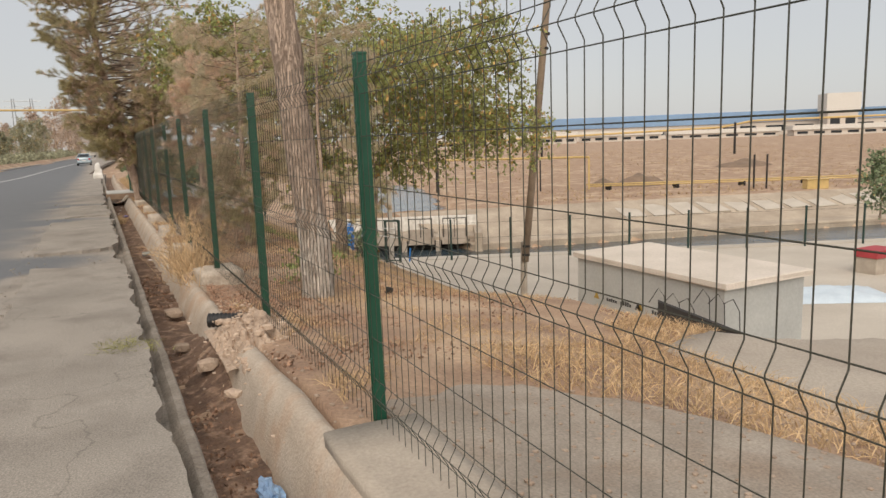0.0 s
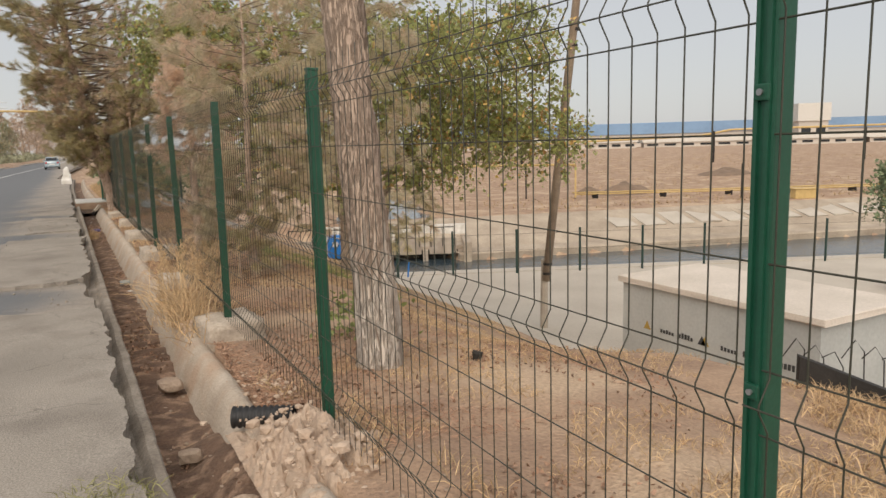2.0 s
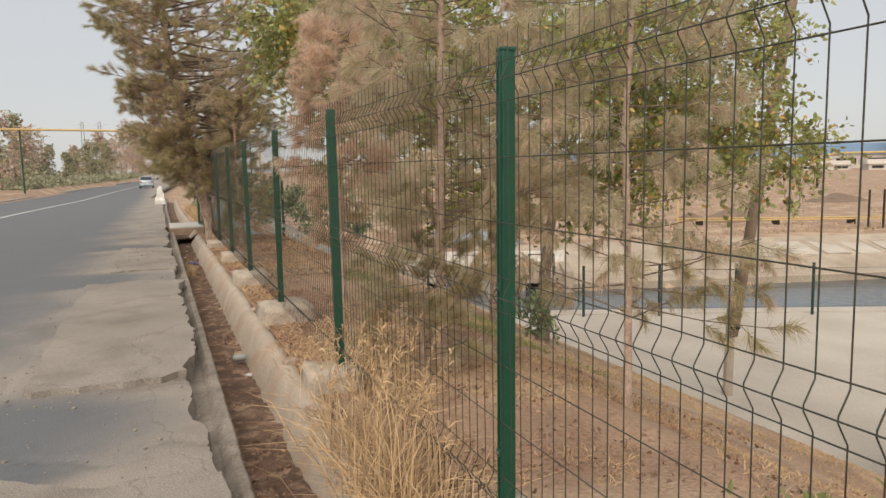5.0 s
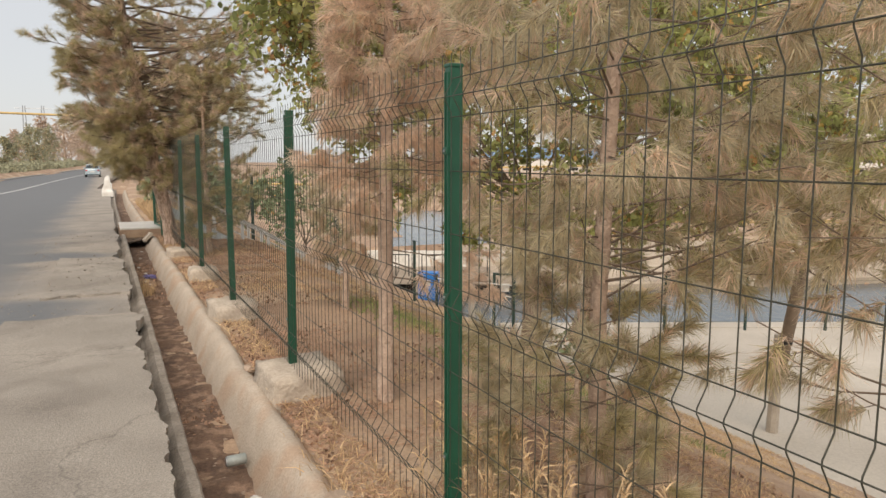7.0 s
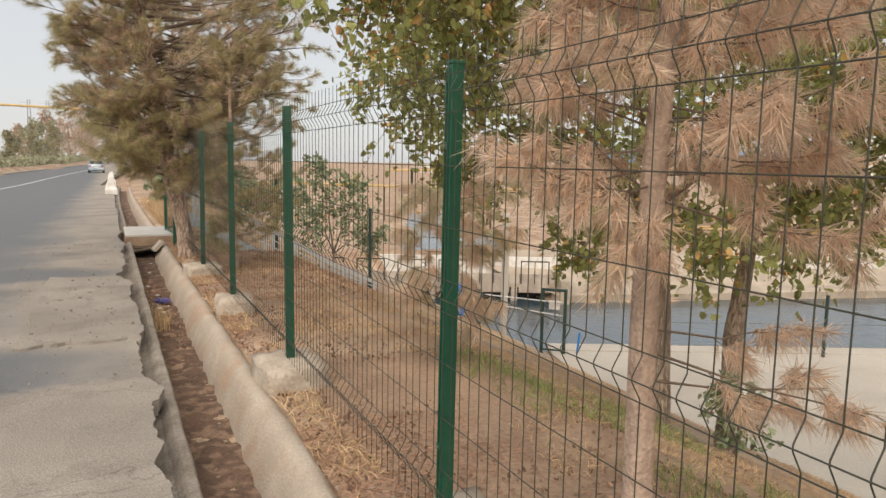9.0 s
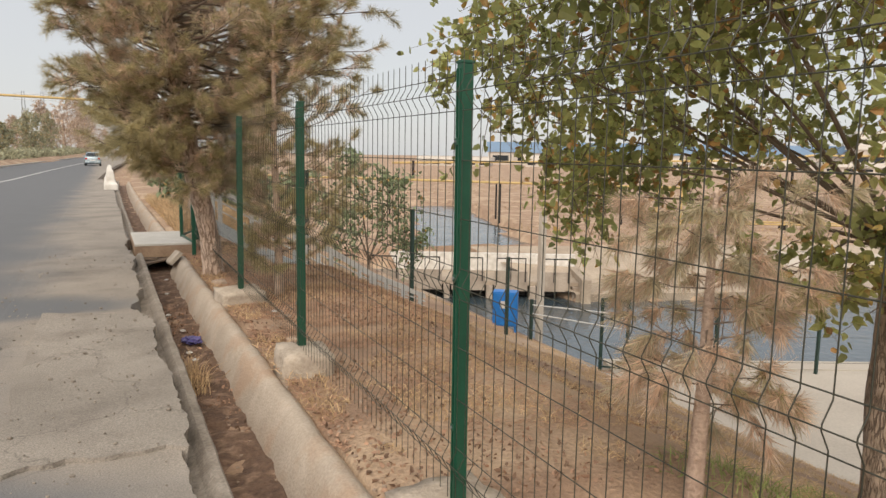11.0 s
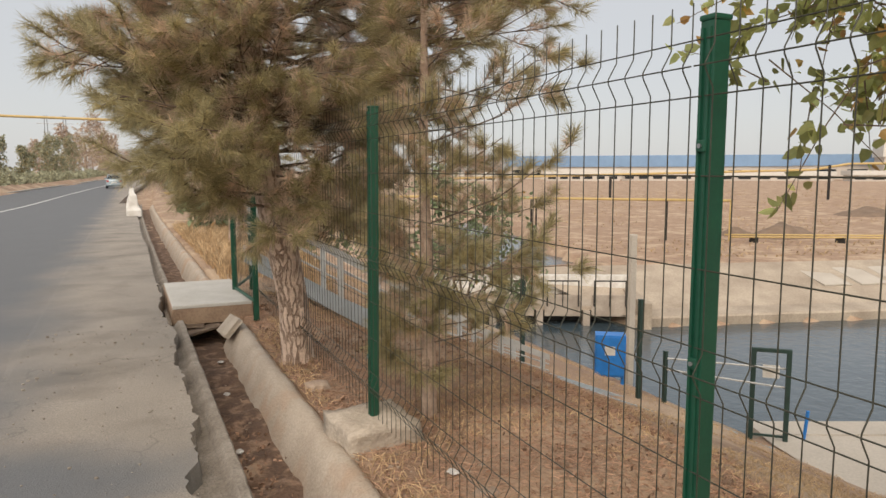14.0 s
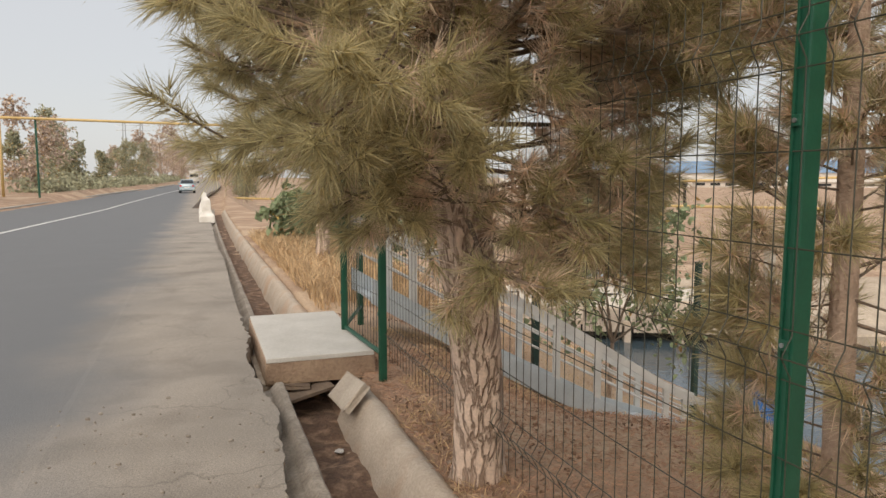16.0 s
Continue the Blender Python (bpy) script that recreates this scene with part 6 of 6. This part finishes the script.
for s in (-1, 1):
    bm = bmesh.new()
    bm.faces.new([bm.verts.new(p) for p in ((s * 0.765, -1.2, 0.97), (s * 0.765, 0.95, 0.97), (s * 0.63, 0.5, 1.36), (s * 0.63, -0.75, 1.36))])
    part("side_window", bm, GLASS, cabn)
    part("tail_lamp", box(bmesh.new(), s * 0.5, -2.02, 0.68, s * 0.72, -1.93, 0.86, 0.02), LAMP, car, "red tail lamp")
    part("mirror", box(bmesh.new(), s * 0.8, 0.6, 0.95, s * 0.98, 0.68, 1.08, 0.02), CARPAINT, car)
    for y in (-1.3, 1.3):
        w = part("wheel", tube(bmesh.new(), [(s * 0.62, y, 0.29), (s * 0.82, y, 0.29)], 0.29, 18), TYRE, car)
        part("rim", tube(bmesh.new(), [(s * 0.8, y, 0.29), (s * 0.83, y, 0.29)], 0.18, 14), STEEL, w)
part("number_plate", box(bmesh.new(), -0.26, -2.04, 0.56, 0.26, -2.02, 0.67), PAPER, car)
part("bumper", box(bmesh.new(), -0.78, -2.06, 0.32, 0.78, -1.9, 0.52, 0.04), CARPAINT, car)

tr = thing("white_truck", (-7.0 + bend(215.0), 215.0, road_z(200)), "white box truck coming along the far lane", "truck")
part("cargo_box", box(bmesh.new(), -1.2, 1.8, 0.9, 1.2, 7.5, 3.4, 0.05), WHITEWASH, tr)
cb = part("cab", box(bmesh.new(), -1.15, -0.2, 0.5, 1.15, 1.7, 2.7, 0.12), WHITEWASH, tr)
part("windscreen", box(bmesh.new(), -1.0, -0.24, 1.6, 1.0, -0.19, 2.4), GLASS, cb)
for y in (0.6, 5.5):
    for s in (-1, 1):
        part("wheel", tube(bmesh.new(), [(s * 0.8, y, 0.48), (s * 1.15, y, 0.48)], 0.48, 14), TYRE, tr)

# distance haze is put into these leaf colours as a pale, greyed tone
DISTLEAF = mat("haze-tinted olive foliage", (0.4, 0.4, 0.27), (0.3, 0.3, 0.2), 0.5, 6, 0.8, bump=0.0, amount=0.2, per_island=0.4, translucent=0.2)
DISTDRY = mat("haze-tinted rust-brown foliage", (0.58, 0.48, 0.4), (0.48, 0.38, 0.31), 0.5, 6, 0.8, bump=0.0, amount=0.2, per_island=0.4, translucent=0.2)
random.seed(21)
for k, (x, y, h, dryish) in enumerate(((-15.5, 66, 7.2, 0), (-17, 76, 5.0, 0), (-13.6, 84, 7.5, 1), (-16.5, 92, 5.5, 0), (-14.5, 104, 5.0, 0), (-19, 112, 6.5, 0), (-15, 122, 4.6, 0), (-13.5, 136, 6.5, 0), (-16, 150, 7.5, 0), (-14, 168, 8.0, 0), (-13.5, 190, 14.0, 1), (-18, 200, 12.0, 1), (-12.5, 225, 12.0, 1), (-11.5, 260, 13.0, 1), (-12, 300, 13.0, 1), (4.5, 240, 10.0, 1), (5.5, 280, 11.0, 1), (3.2, 110, 5.5, 0), (3.6, 150, 7.0, 0), (-20, 58, 7.0, 0), (-9, 380, 14, 1), (-14, 430, 15, 1), (2, 400, 13, 1), (6, 350, 12, 1), (-4, 520, 15, 1), (-20, 360, 12, 1), (-28, 240, 10, 1), (-32, 180, 9, 0), (-24, 132, 11, 0))):
    x = x + bend(y)
    t_clumps = [(random.uniform(-1, 1) * h * 0.16, random.uniform(-1, 1) * h * 0.16, h * z, h * r, h * r, h * 0.2, 1.0) for z, r in ((0.26, 0.26), (0.48, 0.32), (0.68, 0.26), (0.86, 0.16))]
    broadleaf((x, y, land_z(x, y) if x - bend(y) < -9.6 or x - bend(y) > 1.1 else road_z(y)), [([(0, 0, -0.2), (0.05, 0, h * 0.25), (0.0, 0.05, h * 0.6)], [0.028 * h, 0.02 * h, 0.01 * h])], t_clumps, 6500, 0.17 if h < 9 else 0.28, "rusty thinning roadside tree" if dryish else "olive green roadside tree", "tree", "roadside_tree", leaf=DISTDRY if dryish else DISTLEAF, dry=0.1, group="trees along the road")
hedge = thing("verge_bushes", (0, 0, 0), "straggling olive bushes along the far verge", "bushes", kind="stuff")
pts = np.concatenate([np.stack([rng.uniform(-14.5, -11.6, 16000), rng.uniform(80, 320, 16000), rng.uniform(0, 1, 16000) ** 1.5], 1)])
hh = np.array([1.1 + 1.5 * max(0, nz(p[1], 0, 0, 0.12)) for p in pts])
pts[:, 0] += np.array([bend(q) for q in pts[:, 1]])
pts[:, 2] = 0.1 + pts[:, 2] * hh
v, f = leaves(pts, 0.35)
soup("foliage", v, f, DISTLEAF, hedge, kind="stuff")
KERB = mat("pale roadside kerb", (0.45, 0.41, 0.36), (0.36, 0.33, 0.29), 3, 30, 0.9, bump=0.2, amount=0.2)
strip("far_kerb", -10.05, -9.8, 1, lambda x, y: road_z(y) + 0.14, KERB, "pale dusty concrete kerb along the far road edge", "kerb", RY, 0.4)
for x, y in ((-19, 310), (-25, 310)):
    py = thing("lattice_mast", (x, y, -0.5), "grey power line mast in the haze", "mast", "power line masts")
    for s in (-1, 1):
        part("leg", tube(bmesh.new(), [(s * 0.9, 0, 0), (s * 0.35, 0, 22)], 0.16, 4), STEEL, py)
    for z in (5, 10, 15, 19, 21):
        part("cross_bar", tube(bmesh.new(), [(-1.0 if z < 18 else -3, 0, z), (1.0 if z < 18 else 3, 0, z)], 0.12, 4), STEEL, py)

# plain across the canal
pts_pipe = [(50.0, 64.2), (62, 57), (80, 48.5), (110, 34)]
lowp = thing("yellow_ground_pipe", (0, 0, 0), "twin yellow gas pipes on low supports over dry ground", "pipeline")
for off in (0.0, 0.55):
    part("pipe", tube(bmesh.new(), [(x, y + off, land_z(x, y) + 0.5 + off * 0.3) for x, y in pts_pipe], 0.08, 8), YELLOW, lowp, smooth=True)
for k in range(9):
    x = 52 + 6.4 * k
    y = np.interp(x, [p[0] for p in pts_pipe], [p[1] for p in pts_pipe])
    part("support", box(bmesh.new(), x - 0.08, y - 0.2, land_z(x, y) - 0.3, x + 0.08, y + 0.7, land_z(x, y) + 0.5), IRON, lowp)
for off in (0.0, 1.6):
    part("riser", tube(bmesh.new(), [(50 - off, 64.2 + off, -5.0), (50 - off, 64.2 + off, -1.35)], 0.11, 8), YELLOW, lowp)
highp = thing("yellow_raised_pipe", (0, 0, 0), "yellow gas pipe raised on posts over the plain", "pipeline")
part("pipe", tube(bmesh.new(), [(50.0, 64.2, -1.35), (30, 83, -1.3), (14, 98, -1.3), (-2, 113, -1.2)], 0.13, 8), YELLOW, highp, smooth=True)
for k in range(5):
    x, y = 46 - 9 * k, 68 + 8.45 * k
    part("post", tube(bmesh.new(), [(x, y, -6), (x, y, -1.35)], 0.09, 6), IRON, highp)
pipe2 = thing("far_raised_pipe", (0, 0, 0), "thin yellow pipe on posts before the works", "pipeline")
part("pipe", tube(bmesh.new(), [(60, 165, -0.6), (130, 118, 1.4), (135, 114, 2.6), (190, 80, 3.0), (260, 40, 3.2)], 0.25, 8), YELLOW, pipe2)
for x, y in ((64, 162), (96, 141), (132, 116), (160, 98), (188, 81), (225, 60)):
    part("post", tube(bmesh.new(), [(x, y, -6), (x, y, 2.4 if x > 130 else 0)], 0.3, 6), IRON, pipe2)
yb = thing("yellow_valve_house", (66.0, 47.8, land_z(66, 47.8)), "yellow steel valve box on the pipeline", "valve box", rz=-25)
part("body", box(bmesh.new(), -1.1, -0.5, 0.0, 1.1, 0.5, 0.95, 0.05), YELLOW, yb)
part("roof", box(bmesh.new(), -1.2, -0.6, 0.95, 1.2, 0.6, 1.03, 0.02), YELLOW, yb)
for x, y in ((62, 52), (63.2, 51.4), (38, 79)):
    vp_ = thing("vent_stack", (x, y, land_z(x, y)), "dark steel vent pipe standing on the plain", "vent pipe", "vent pipes")
    part("pipe", tube(bmesh.new(), [(0, 0, -0.2), (0, 0, 3.6)], 0.1, 8), IRON, vp_)
HEAP = mat("grey-brown spoil", (0.24, 0.17, 0.12), (0.17, 0.12, 0.085), 1, 12, 1.0, bump=0.5, amount=0.3, gap=0.1)
for x, y, sx, h in ((59, 66, 4.2, 1.5), (56, 69, 2.4, 0.9), (98, 84, 6, 1.2)):
    hp = thing("spoil_heap", (x, y, land_z(x, y)), "grey-brown heap of dug earth on dry ground", "earth heap", "earth heaps")
    bm = bmesh.new()
    bmesh.ops.create_grid(bm, x_segments=24, y_segments=24, size=1.0)
    for v in bm.verts:
        r = math.hypot(v.co.x, v.co.y)
        v.co = Vector((v.co.x * sx, v.co.y * sx * 0.7, h * max(0, 1 - r ** 1.5) * (1 + 0.4 * nz(v.co.x, v.co.y, h, 2.5)) - 0.15))
    part("earth_mound", bm, HEAP, hp, smooth=True)
SCRUB = mat("straw-coloured scrub", (0.45, 0.33, 0.19), (0.34, 0.24, 0.135), 0.2, 3, 0.95, bump=0.0, amount=0.25, per_island=0.3)
scr = thing("plain_scrub", (0, 0, 0), "short dry scrub over the plain", "scrub", kind="stuff")
n = 16000
d = 12 + 160 * rng.uniform(0, 1, n) ** 1.6
xx = rng.uniform(26, 190, n)
yy = 55.7 - 0.29 * xx + d
keep = np.array([nz(a, b, 0, 0.06) > -0.1 for a, b in zip(xx, yy)])
pts = np.array([(a, b, land_z(a, b)) for a, b in zip(xx[keep], yy[keep])])
v, f = blades(pts, 0.35, 0.09, 0.6)
soup("blades", v, f, SCRUB, scr, kind="stuff")

WORKS = mat("dusty pale factory wall", (0.6, 0.55, 0.49), (0.5, 0.45, 0.4), 0.05, 0.6, 0.9, bump=0.0, amount=0.1)


def hall(x, y, w, d, h, roof, rz, label, roof_label, bays=0, base=-4.6):
    b = thing("factory_hall", (x, y, base), label, "factory", "factory halls", rz=rz)
    part("wall", box(bmesh.new(), -w / 2, -d / 2, -1, w / 2, d / 2, h * 0.55), WORKS, b)
    part("roof", box(bmesh.new(), -w / 2 - 1, -d / 2 - 1, h * 0.55, w / 2 + 1, d / 2 + 1, h), roof, b, roof_label)
    for k in range(bays):
        xx = -w / 2 + (k + 0.5) * w / bays
        wi = part("window", box(bmesh.new(), xx - w / bays * 0.32, -d / 2 - 0.15, h * 0.16, xx + w / bays * 0.32, -d / 2 + 0.1, h * 0.4), GLASS, b)
    return b


hall(420, 330, 420, 40, 15.5, BLUE, -38, "long factory hall with a blue sheet roof", "blue sheet roof", 24)
hall(320, 380, 150, 40, 14.5, BLUE, -38, "distant factory hall with a blue sheet roof", "blue sheet roof", 12)
hall(415, 286, 17, 16, 24, WHITEWASH, -38, "tall pale factory block above the roofs", "pale upper storey", 2)
for x, y, w, h in ((330, 300, 60, 5), (280, 330, 46, 6), (365, 250, 50, 5.5), (235, 345, 40, 6.5), (410, 215, 60, 5), (180, 370, 40, 5)):
    hall(x, y, w, 14, h, WHITEWASH, -38, "low pale factory shed in the haze", "pale roof", 6)
